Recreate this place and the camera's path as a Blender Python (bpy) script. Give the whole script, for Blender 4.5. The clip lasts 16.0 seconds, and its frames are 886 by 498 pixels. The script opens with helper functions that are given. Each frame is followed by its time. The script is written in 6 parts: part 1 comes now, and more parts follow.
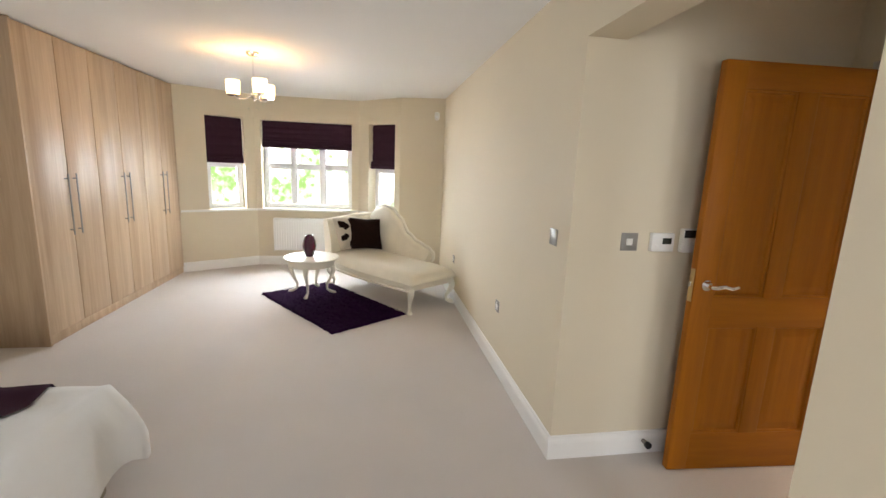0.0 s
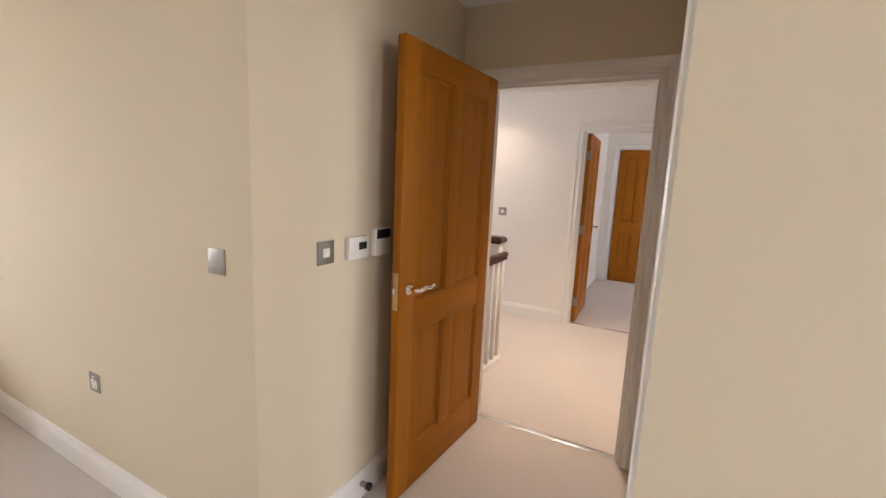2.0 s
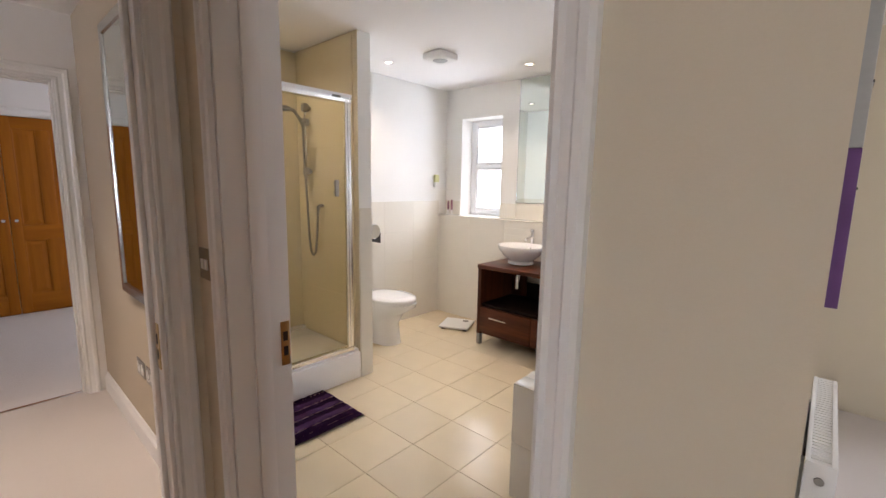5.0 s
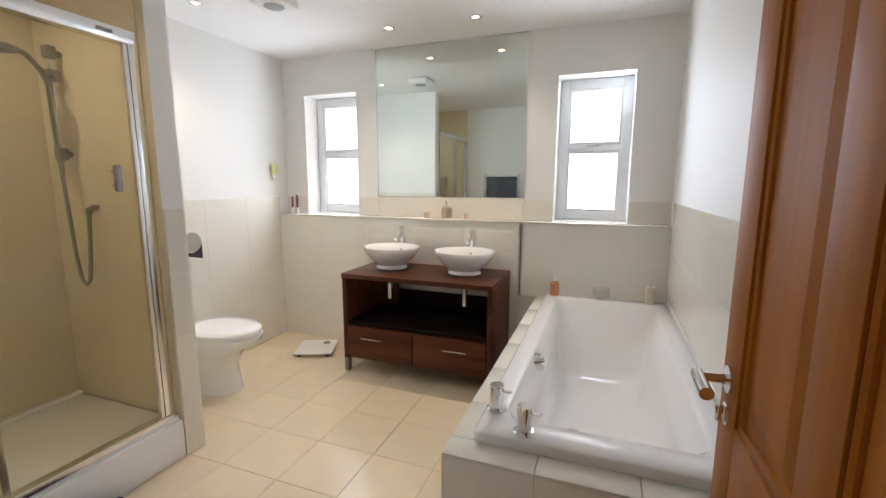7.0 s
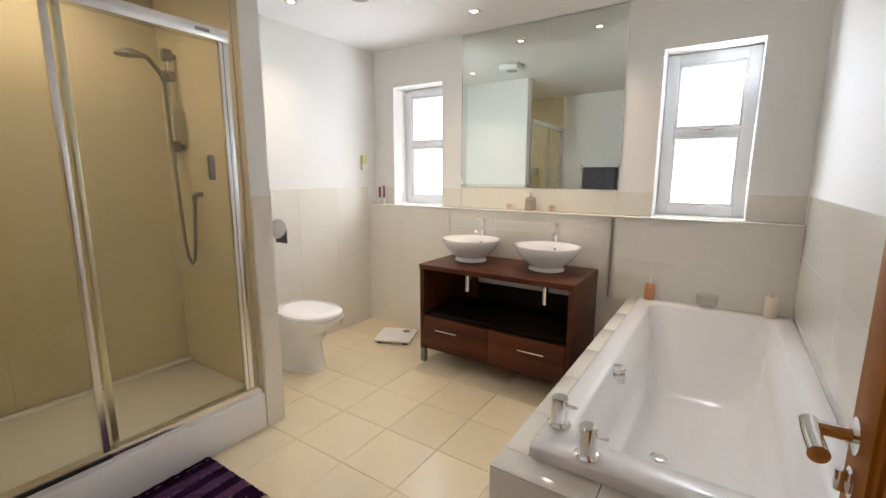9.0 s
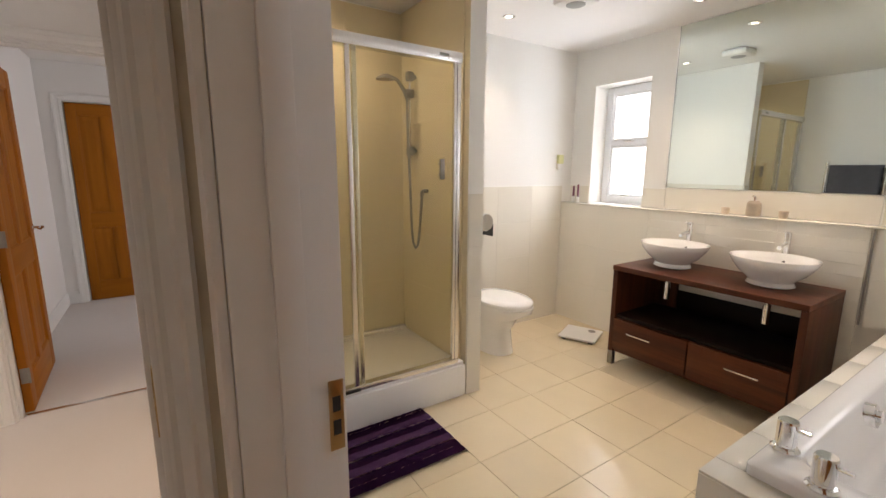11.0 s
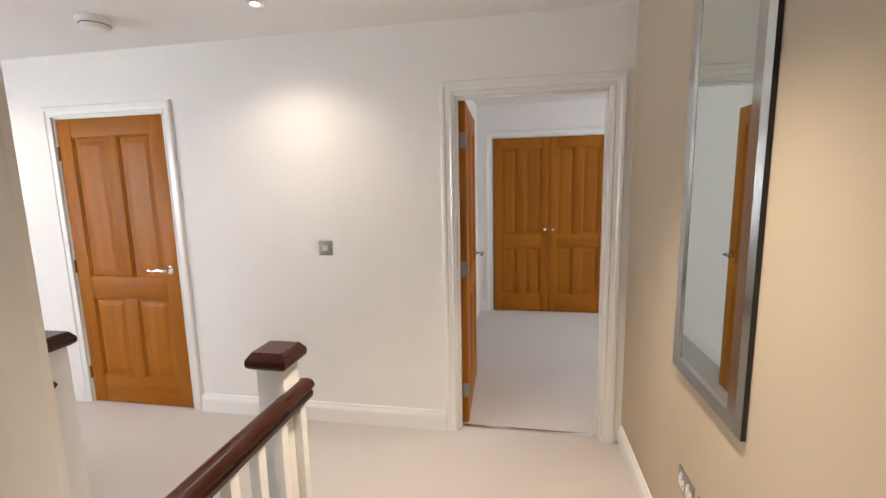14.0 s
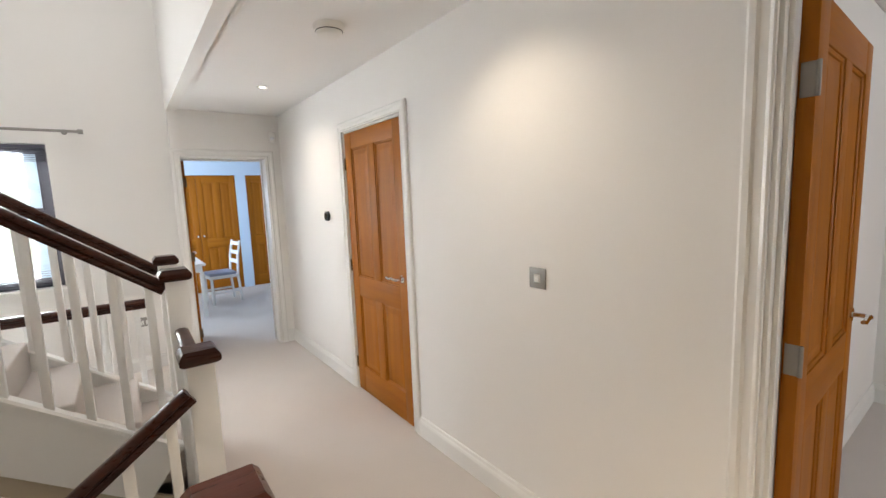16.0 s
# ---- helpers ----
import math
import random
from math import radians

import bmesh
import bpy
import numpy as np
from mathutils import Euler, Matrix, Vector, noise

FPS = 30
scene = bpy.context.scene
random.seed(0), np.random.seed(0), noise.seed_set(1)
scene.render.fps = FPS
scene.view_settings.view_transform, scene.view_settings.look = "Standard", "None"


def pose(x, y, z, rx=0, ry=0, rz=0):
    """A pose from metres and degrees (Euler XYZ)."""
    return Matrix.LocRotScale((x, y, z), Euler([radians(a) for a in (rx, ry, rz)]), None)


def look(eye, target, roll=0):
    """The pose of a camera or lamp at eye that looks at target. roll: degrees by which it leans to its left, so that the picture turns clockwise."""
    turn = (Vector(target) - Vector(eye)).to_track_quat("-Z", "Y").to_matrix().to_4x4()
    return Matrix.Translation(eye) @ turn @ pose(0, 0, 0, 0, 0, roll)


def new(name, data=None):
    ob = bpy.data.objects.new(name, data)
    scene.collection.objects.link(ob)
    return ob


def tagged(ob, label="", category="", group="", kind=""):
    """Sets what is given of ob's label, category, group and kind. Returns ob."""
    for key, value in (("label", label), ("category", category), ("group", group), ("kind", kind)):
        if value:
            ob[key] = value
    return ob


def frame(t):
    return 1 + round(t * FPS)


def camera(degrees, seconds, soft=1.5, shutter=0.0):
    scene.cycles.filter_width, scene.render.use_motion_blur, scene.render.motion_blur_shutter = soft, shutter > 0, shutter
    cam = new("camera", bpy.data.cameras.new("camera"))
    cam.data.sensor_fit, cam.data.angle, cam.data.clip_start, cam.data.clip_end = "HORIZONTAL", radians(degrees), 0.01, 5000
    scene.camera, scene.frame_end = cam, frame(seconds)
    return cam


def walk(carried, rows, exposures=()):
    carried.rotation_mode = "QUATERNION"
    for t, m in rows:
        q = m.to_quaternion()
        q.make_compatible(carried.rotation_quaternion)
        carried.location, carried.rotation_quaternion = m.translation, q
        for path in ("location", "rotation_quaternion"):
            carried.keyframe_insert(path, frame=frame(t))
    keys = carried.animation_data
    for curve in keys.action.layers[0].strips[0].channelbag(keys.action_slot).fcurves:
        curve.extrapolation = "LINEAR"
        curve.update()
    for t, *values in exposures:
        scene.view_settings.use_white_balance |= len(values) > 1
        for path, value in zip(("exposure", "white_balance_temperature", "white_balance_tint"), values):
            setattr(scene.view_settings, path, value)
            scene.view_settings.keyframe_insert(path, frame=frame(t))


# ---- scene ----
cam = camera(91.9, 16.0)
PATH = [
    (0, (-4.596, -0.686, 1.482), (-4.27, 1.253, 1.118), 2.3),
    (0.5, (-4.586, -0.514, 1.486), (-3.855, 1.314, 1.134), 2.5),
    (1, (-4.579, -0.318, 1.478), (-3.458, 1.304, 1.142), 2.5),
    (1.5, (-4.59, -0.098, 1.464), (-3.122, 1.222, 1.14), 2.6),
    (2, (-4.537, 0.106, 1.456), (-2.789, 1.025, 1.139), 2.6),
    (2.5, (-4.396, 0.261, 1.436), (-2.479, 0.744, 1.132), 2.2),
    (3, (-4.241, 0.416, 1.413), (-2.263, 0.443, 1.122), 0.7),
    (3.5, (-4.116, 0.566, 1.437), (-2.191, 0.096, 1.16), 2.5),
    (4, (-3.912, 0.597, 1.429), (-2.129, -0.264, 1.141), 1.4),
    (4.5, (-3.735, 0.572, 1.431), (-2.158, -0.623, 1.139), 1.3),
    (5, (-3.551, 0.532, 1.425), (-2.227, -0.938, 1.128), 1.0),
    (7.3, (-2.999, 0.044, 1.374), (-2.32, -1.812, 1.066), 0.1),
    (7.5, (-3.003, 0.009, 1.375), (-2.297, -1.834, 1.057), 0.2),
    (8, (-3.033, -0.052, 1.363), (-2.225, -1.852, 1.033), 0.2),
    (10.5, (-3.086, 0.033, 1.358), (-1.556, -1.204, 0.999), 0.3),
    (11, (-3.092, 0.174, 1.381), (-1.447, -0.905, 1.022), 0.3),
    (11.5, (-3.103, 0.382, 1.412), (-1.354, -0.522, 1.059), 0.0),
    (12, (-3.098, 0.57, 1.477), (-1.266, -0.144, 1.115), -0.4),
    (12.5, (-3.05, 0.624, 1.493), (-1.142, 0.136, 1.145), -0.6),
    (13, (-2.877, 0.583, 1.494), (-0.917, 0.355, 1.169), -0.8),
    (13.5, (-2.681, 0.564, 1.524), (-0.706, 0.612, 1.211), -0.7),
    (14, (-2.45, 0.582, 1.512), (-0.503, 0.936, 1.219), -1.2),
    (14.5, (-2.193, 0.62, 1.52), (-0.332, 1.295, 1.238), -1.5),
    (15, (-1.957, 0.629, 1.513), (-0.239, 1.617, 1.242), -1.9),
    (15.5, (-1.688, 0.589, 1.519), (-0.193, 1.891, 1.253), -2.2),
    (16, (-1.385, 0.557, 1.505), (-0.207, 2.155, 1.262), -2.3),
]
EXPOSURES = [(0.0, 0.35, 6850, 15), (1.0, 0.35, 7500, 19), (2.5, 0.64, 6750, 23), (3.5, 0.75, 6300, 25), (4.0, 0.62, 6350, 24), (5.0, 0.15, 6550, 22), (7.5, 0.02, 6400, 17), (8.0, 0.02, 6400, 17), (10.5, 0.03, 7050, 19), (11.5, 0.18, 7000, 21), (12.5, 0.42, 6550, 16), (13.5, 0.62, 6600, 15), (14.0, 0.62, 6600, 15), (15.0, 0.56, 6850, 15), (16.0, 0.42, 6750, 12)]
walk(cam, [(t, look(e, a, r)) for t, e, a, r in PATH], EXPOSURES)

# ---- world and light ----
world = bpy.data.worlds.new("overcast_sky")
scene.world = world
world.use_nodes = True
wn = world.node_tree.nodes
sky = wn.new("ShaderNodeTexSky")
sky.sky_type = "NISHITA"
sky.sun_disc = False
sky.sun_elevation, sky.sun_rotation = radians(40), radians(200)
world.node_tree.links.new(sky.outputs[0], wn["Background"].inputs[0])
wn["Background"].inputs[1].default_value = 0.12


def lamp(name, kind, m, power, colour=(1, 1, 1), size=0.05, size_y=None, spot=None, blend=0.5):
    d = bpy.data.lights.new(name, kind)
    d.energy, d.color = power, colour
    if kind == "AREA":
        d.shape = "RECTANGLE" if size_y else "DISK"
        d.size = size
        if size_y:
            d.size_y = size_y
    elif kind == "SUN":
        d.angle = size
    else:
        d.shadow_soft_size = size
    if spot:
        d.spot_size, d.spot_blend = radians(spot), blend
    ob = new(name, d)
    ob.matrix_world = m
    return ob


lamp("sun", "SUN", look((0, 12, 8), (0, 0, 0)), 0.8, (1, 0.97, 0.92), radians(12))
WARM, SOFT = (1, 0.80, 0.58), (1, 0.86, 0.68)
DAY, BLUE_DAY = (0.86, 0.93, 1.0), (0.77, 0.89, 1.0)
# daylight standing in the window openings
lamp("bay_daylight", "AREA", look((-5.52, 6.45, 1.60), (-5.4, 3.0, 0.7)), 205, BLUE_DAY, 1.5, 1.1)
lamp("bay_daylight_west", "AREA", look((-7.05, 6.02, 1.55), (-4.6, 2.6, 0.8)), 120, BLUE_DAY, 0.6, 1.1)
lamp("bay_daylight_east", "AREA", look((-4.25, 5.98, 1.55), (-5.6, 3.6, 0.6)), 40, BLUE_DAY, 0.45, 1.1)
lamp("bath_daylight_a", "AREA", look((-2.92, -3.42, 1.66), (-2.2, 0.0, 0.6)), 28, BLUE_DAY, 0.5, 0.9)
lamp("bath_daylight_b", "AREA", look((-0.76, -3.42, 1.66), (-0.9, 0.0, 0.7)), 34, BLUE_DAY, 0.5, 0.9)
lamp("stair_daylight", "AREA", look((-2.4, 5.75, 1.5), (-0.4, 2.2, 0.9)), 115, DAY, 1.0, 1.1)
# added fill below the closed stair ceiling; no opening there
lamp("stair_void_fill", "AREA", look((-2.2, 3.4, 4.7), (-2.2, 3.4, 0)), 20, (0.96, 0.98, 1), 1.6, 2.2)
# added fills inside two rooms whose walls have no windows
lamp("study_fill", "AREA", look((-1.75, 7.6, 1.5), (1.5, 7.6, 0.8)), 42, (0.62, 0.78, 1.0), 1.4, 1.2)
lamp("east_room_fill", "AREA", look((1.4, -2.85, 1.5), (1.3, 1.0, 0.9)), 34, DAY, 1.3, 1.2)

lamp("south_daylight", "AREA", look((-5.25, -3.55, 1.5), (-4.3, 0.5, 0.9)), 84, DAY, 1.7, 1.25)

# ---- materials ----


def mat(name, c, rough=0.5, metal=0.0, var=0.05, scale=3.0, bump=0.0, bscale=150.0, spec=0.5, coat=0.0, fine=0.0, sheen=0.0, rand=0.0):
    m = bpy.data.materials.new(name)
    m.use_nodes = True
    nt = m.node_tree
    n, l = nt.nodes, nt.links
    b = n["Principled BSDF"]
    b.inputs["Roughness"].default_value = rough
    b.inputs["Metallic"].default_value = metal
    b.inputs["Specular IOR Level"].default_value = spec
    b.inputs["Coat Weight"].default_value = coat
    b.inputs["Sheen Weight"].default_value = sheen
    tc = n.new("ShaderNodeTexCoord")
    big = n.new("ShaderNodeTexNoise")
    big.inputs["Scale"].default_value, big.inputs["Detail"].default_value = scale, 4
    l.new(tc.outputs["Object"], big.inputs["Vector"])
    mix = n.new("ShaderNodeMix")
    mix.data_type = "RGBA"
    mix.inputs[6].default_value = (*[v * (1 - var) for v in c], 1)
    mix.inputs[7].default_value = (*[min(1, v * (1 + var)) for v in c], 1)
    l.new(big.outputs["Fac"], mix.inputs[0])
    out = mix.outputs[2]
    if fine:
        sm = n.new("ShaderNodeTexNoise")
        sm.inputs["Scale"].default_value, sm.inputs["Detail"].default_value = bscale, 2
        l.new(tc.outputs["Object"], sm.inputs["Vector"])
        mr = n.new("ShaderNodeMapRange")
        mr.inputs["To Min"].default_value, mr.inputs["To Max"].default_value = 1 - fine, 1 + fine
        l.new(sm.outputs["Fac"], mr.inputs["Value"])
        mul = n.new("ShaderNodeVectorMath")
        mul.operation = "SCALE"
        l.new(out, mul.inputs[0])
        l.new(mr.outputs[0], mul.inputs["Scale"])
        out = mul.outputs[0]
    if rand:
        oi = n.new("ShaderNodeObjectInfo")
        mr2 = n.new("ShaderNodeMapRange")
        mr2.inputs["To Min"].default_value, mr2.inputs["To Max"].default_value = 1 - rand, 1 + rand
        l.new(oi.outputs["Random"], mr2.inputs["Value"])
        mu2 = n.new("ShaderNodeVectorMath")
        mu2.operation = "SCALE"
        l.new(out, mu2.inputs[0])
        l.new(mr2.outputs[0], mu2.inputs["Scale"])
        out = mu2.outputs[0]
    l.new(out, b.inputs["Base Color"])
    if bump:
        bn = n.new("ShaderNodeTexNoise")
        bn.inputs["Scale"].default_value, bn.inputs["Detail"].default_value = bscale, 3
        l.new(tc.outputs["Object"], bn.inputs["Vector"])
        bp = n.new("ShaderNodeBump")
        bp.inputs["Strength"].default_value, bp.inputs["Distance"].default_value = bump, 0.004
        l.new(bn.outputs["Fac"], bp.inputs["Height"])
        l.new(bp.outputs[0], b.inputs["Normal"])
    return m


def wood(name, dark, light, rough=0.35, stretch=(14, 14, 0.9), coat=0.15, contrast=1.0):
    m = bpy.data.materials.new(name)
    m.use_nodes = True
    nt = m.node_tree
    n, l = nt.nodes, nt.links
    b = n["Principled BSDF"]
    b.inputs["Specular IOR Level"].default_value = 0.22
    b.inputs["Coat Weight"].default_value, b.inputs["Coat Roughness"].default_value = coat, 0.25
    tc = n.new("ShaderNodeTexCoord")
    oi = n.new("ShaderNodeObjectInfo")
    off = n.new("ShaderNodeVectorMath")
    off.operation = "SCALE"
    off.inputs[0].default_value = (31.0, 17.0, 23.0)
    l.new(oi.outputs["Random"], off.inputs["Scale"])
    add = n.new("ShaderNodeVectorMath")
    l.new(tc.outputs["Object"], add.inputs[0])
    l.new(off.outputs[0], add.inputs[1])
    mp = n.new("ShaderNodeMapping")
    mp.inputs["Scale"].default_value = stretch
    l.new(add.outputs[0], mp.inputs["Vector"])
    a = n.new("ShaderNodeTexNoise")
    a.inputs["Scale"].default_value, a.inputs["Detail"].default_value, a.inputs["Distortion"].default_value = 1.2, 5, 0.6
    f = n.new("ShaderNodeTexNoise")
    f.inputs["Scale"].default_value, f.inputs["Detail"].default_value = 9.0, 3
    for t in (a, f):
        l.new(mp.outputs[0], t.inputs["Vector"])
    mx = n.new("ShaderNodeMath")
    mx.operation = "MULTIPLY_ADD"
    mx.inputs[1].default_value = 0.35
    l.new(f.outputs["Fac"], mx.inputs[0])
    l.new(a.outputs["Fac"], mx.inputs[2])
    mr = n.new("ShaderNodeMapRange")
    h = 0.25 / contrast
    mr.inputs["From Min"].default_value, mr.inputs["From Max"].default_value = 0.67 - h, 0.67 + h
    l.new(mx.outputs[0], mr.inputs["Value"])
    mix = n.new("ShaderNodeMix")
    mix.data_type = "RGBA"
    mix.inputs[6].default_value, mix.inputs[7].default_value = (*dark, 1), (*light, 1)
    l.new(mr.outputs[0], mix.inputs[0])
    l.new(mix.outputs[2], b.inputs["Base Color"])
    rr = n.new("ShaderNodeMapRange")
    rr.inputs["To Min"].default_value, rr.inputs["To Max"].default_value = rough - 0.06, rough + 0.08
    l.new(f.outputs["Fac"], rr.inputs["Value"])
    l.new(rr.outputs[0], b.inputs["Roughness"])
    bp = n.new("ShaderNodeBump")
    bp.inputs["Strength"].default_value, bp.inputs["Distance"].default_value = 0.12, 0.002
    l.new(f.outputs["Fac"], bp.inputs["Height"])
    l.new(bp.outputs[0], b.inputs["Normal"])
    return m


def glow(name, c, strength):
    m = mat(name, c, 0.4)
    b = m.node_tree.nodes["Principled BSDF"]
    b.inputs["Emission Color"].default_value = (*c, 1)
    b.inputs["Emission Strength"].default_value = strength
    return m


def glass(name, c=(1, 1, 1), rough=0.0, ior=1.45):
    m = mat(name, c, rough, var=0.0)
    b = m.node_tree.nodes["Principled BSDF"]
    b.inputs["Transmission Weight"].default_value = 1.0
    b.inputs["IOR"].default_value = ior
    return m


def thin_glass(name, c, rough=0.02, gloss=0.12):
    m = bpy.data.materials.new(name)
    m.use_nodes = True
    nt = m.node_tree
    n, l = nt.nodes, nt.links
    n.remove(n["Principled BSDF"])
    tr = n.new("ShaderNodeBsdfTransparent")
    tr.inputs[0].default_value = (*c, 1)
    gl = n.new("ShaderNodeBsdfGlossy")
    gl.inputs["Roughness"].default_value = rough
    fr = n.new("ShaderNodeLayerWeight")
    fr.inputs[0].default_value = 0.5
    pw = n.new("ShaderNodeMath")
    pw.operation = "POWER"
    pw.inputs[1].default_value = 4.0
    l.new(fr.outputs["Facing"], pw.inputs[0])
    ml = n.new("ShaderNodeMath")
    ml.operation = "MULTIPLY_ADD"
    ml.inputs[1].default_value = 0.8
    ml.inputs[2].default_value = gloss * 0.5
    ml.use_clamp = True
    l.new(pw.outputs[0], ml.inputs[0])
    mx = n.new("ShaderNodeMixShader")
    l.new(ml.outputs[0], mx.inputs[0])
    l.new(tr.outputs[0], mx.inputs[1])
    l.new(gl.outputs[0], mx.inputs[2])
    l.new(mx.outputs[0], n["Material Output"].inputs[0])
    return m


CREAM = mat("cream_paint", (0.70, 0.62, 0.475), 0.75, var=0.03, scale=1.5, bump=0.08, bscale=260, spec=0.3)
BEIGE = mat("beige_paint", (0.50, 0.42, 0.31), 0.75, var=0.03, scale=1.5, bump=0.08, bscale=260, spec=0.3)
WHITE_WALL = mat("white_wall_paint", (0.84, 0.82, 0.79), 0.75, var=0.02, scale=1.2, bump=0.06, bscale=260, spec=0.3)
BATH_WALL = mat("bathroom_paint", (0.86, 0.85, 0.81), 0.6, var=0.02, scale=1.2, bump=0.05, bscale=260)
BLUE_WALL = mat("pale_blue_paint", (0.62, 0.74, 0.86), 0.75, var=0.03, scale=1.2)
CEIL = mat("ceiling_paint", (0.86, 0.85, 0.83), 0.85, var=0.02, scale=1.0, bump=0.05, bscale=200, spec=0.2)
TRIM = mat("white_gloss_paint", (0.84, 0.83, 0.80), 0.28, var=0.02, scale=4, bump=0.03, bscale=60)
CARPET = mat("cream_carpet", (0.66, 0.60, 0.555), 0.95, var=0.07, scale=2.2, bump=0.9, bscale=420, spec=0.1, fine=0.22, sheen=0.3)
OAK_V = wood("oak_veneer_upright", (0.252, 0.072, 0.003), (0.47, 0.162, 0.007), 0.54, coat=0.05, contrast=0.5)
OAK_H = wood("oak_veneer_level", (0.252, 0.072, 0.003), (0.47, 0.162, 0.007), 0.54, (0.9, 14, 14), 0.05, 0.5)
ASH = wood("limed_ash_upright", (0.40, 0.275, 0.175), (0.63, 0.47, 0.32), 0.42, (10, 10, 0.55), 0.05, 0.8)
WENGE_H = wood("dark_wenge_level", (0.042, 0.011, 0.005), (0.135, 0.038, 0.014), 0.42, (0.9, 14, 14), 0.04)
WENGE_V = wood("dark_wenge_upright", (0.042, 0.011, 0.005), (0.120, 0.034, 0.013), 0.42, (14, 14, 0.9), 0.04)
# near-black base colour carries the shade inside the open washstand
SHADED_LINING = mat("shade_black_lining", (0.012, 0.006, 0.004), 0.5, var=0.2, scale=12, spec=0.15)
MAHOG = wood("dark_mahogany_x", (0.018, 0.005, 0.003), (0.062, 0.016, 0.008), 0.28, (0.9, 14, 14), 0.08)
CHROME = mat("chrome", (0.86, 0.86, 0.87), 0.08, 1.0, 0.01)
SATIN = mat("satin_aluminium", (0.80, 0.80, 0.80), 0.25, 1.0, 0.02)
STEEL = mat("brushed_nickel", (0.34, 0.325, 0.30), 0.55, 1.0, 0.06, 30)
BRASS = mat("aged_brass", (0.55, 0.40, 0.20), 0.3, 1.0, 0.12, 40)
BRONZE = mat("bronze_hinge", (0.20, 0.13, 0.07), 0.4, 1.0, 0.12, 40)
NICKEL_B = mat("bronzed_nickel", (0.33, 0.255, 0.17), 0.45, 1.0, 0.10, 30)
CERAMIC = mat("white_glazed_ceramic", (0.88, 0.87, 0.85), 0.06, var=0.01, coat=0.5)
ACRYL = mat("white_bath_acrylic", (0.88, 0.87, 0.86), 0.10, var=0.01, coat=0.4)
UPVC = mat("white_upvc", (0.84, 0.86, 0.88), 0.25, var=0.01)
PLASTIC = mat("white_plastic", (0.82, 0.81, 0.77), 0.35, var=0.02)
BLACK = mat("black_plastic", (0.012, 0.012, 0.013), 0.3, var=0.1)
LCD = mat("grey_display", (0.03, 0.035, 0.028), 0.12, var=0.1)
MIRROR = mat("mirror_silver", (0.69, 0.74, 0.69), 0.012, 1.0, 0.0)
MIRROR_F = mat("bevelled_silver_strip", (0.52, 0.53, 0.51), 0.16, 1.0, 0.05, 12)
TILE_F = mat("cream_floor_tile", (0.78, 0.66, 0.46), 0.13, var=0.05, scale=5, bump=0.03, bscale=40, coat=0.2, rand=0.03)
TILE_W = mat("cream_wall_tile", (0.80, 0.765, 0.675), 0.12, var=0.02, scale=4, bump=0.02, bscale=30, coat=0.3, rand=0.012)
TILE_S = mat("shower_tile", (0.78, 0.69, 0.49), 0.16, var=0.03, scale=4, coat=0.3, rand=0.015)
GROUT = mat("grout", (0.66, 0.56, 0.41), 0.9, var=0.1, scale=12)
GROUT_W = mat("pale_grout", (0.78, 0.74, 0.65), 0.9, var=0.05, scale=12)
CLEAR = thin_glass("clear_pane", (0.97, 0.99, 0.98))
SHGLASS = thin_glass("shower_glass", (0.96, 0.95, 0.87), 0.02, 0.07)
# emission in the pane itself replaces daylight coming through frosted glass
FROST_GLOW = glow("glowing_frosted_pane", (0.93, 0.97, 1.0), 2.2)
IVORY = mat("ivory_fabric", (0.80, 0.74, 0.60), 0.9, var=0.05, scale=9, bump=0.25, bscale=500, spec=0.1, fine=0.08, sheen=0.3)
IVORY_P = mat("ivory_painted_wood", (0.82, 0.77, 0.65), 0.3, var=0.04, scale=12)
PURPLE_RUG = mat("deep_purple_shag", (0.020, 0.004, 0.026), 1.0, var=0.4, scale=25, bump=1.0, bscale=160, spec=0.05, fine=0.4)
PURPLE = mat("aubergine_fabric", (0.044, 0.018, 0.032), 0.85, var=0.15, scale=14, bump=0.3, bscale=350, spec=0.1, fine=0.15)
LILAC = mat("lilac_stripe", (0.075, 0.034, 0.085), 0.95, var=0.2, scale=30, bump=0.9, bscale=200, spec=0.08, fine=0.3)
PLUM = mat("plum_pile", (0.018, 0.003, 0.020), 0.95, var=0.3, scale=30, bump=0.9, bscale=200, spec=0.06, fine=0.35)
COW = mat("dark_faux_fur", (0.016, 0.007, 0.005), 0.9, var=0.4, scale=20, bump=0.5, bscale=200, spec=0.08)
LINEN = mat("white_bed_linen", (0.82, 0.82, 0.80), 0.85, var=0.03, scale=5, bump=0.75, bscale=9, sheen=0.2)
VASE = mat("plum_vase_glass", (0.06, 0.008, 0.030), 0.06, var=0.1, scale=10, coat=0.6)
SHADE = glow("lit_glass_shade", (1.0, 0.72, 0.38), 3.2)
BULB = glow("lit_downlight", (1.0, 0.90, 0.75), 6)
ENAMEL = mat("white_radiator_enamel", (0.82, 0.82, 0.80), 0.25, var=0.01)
TOWEL = mat("grey_towel", (0.10, 0.10, 0.115), 0.95, var=0.15, scale=20, bump=0.8, bscale=260, fine=0.25)
AMBER = mat("amber_soap", (0.65, 0.30, 0.14), 0.15, var=0.05)
CANDLE = mat("plum_candle", (0.16, 0.035, 0.07), 0.4, var=0.05)
YELLOW = mat("pale_yellow_plastic", (0.66, 0.66, 0.30), 0.4, var=0.03)
GREY_SEAT = mat("grey_seat_fabric", (0.30, 0.31, 0.38), 0.9, var=0.08, scale=20, bump=0.3, bscale=400)
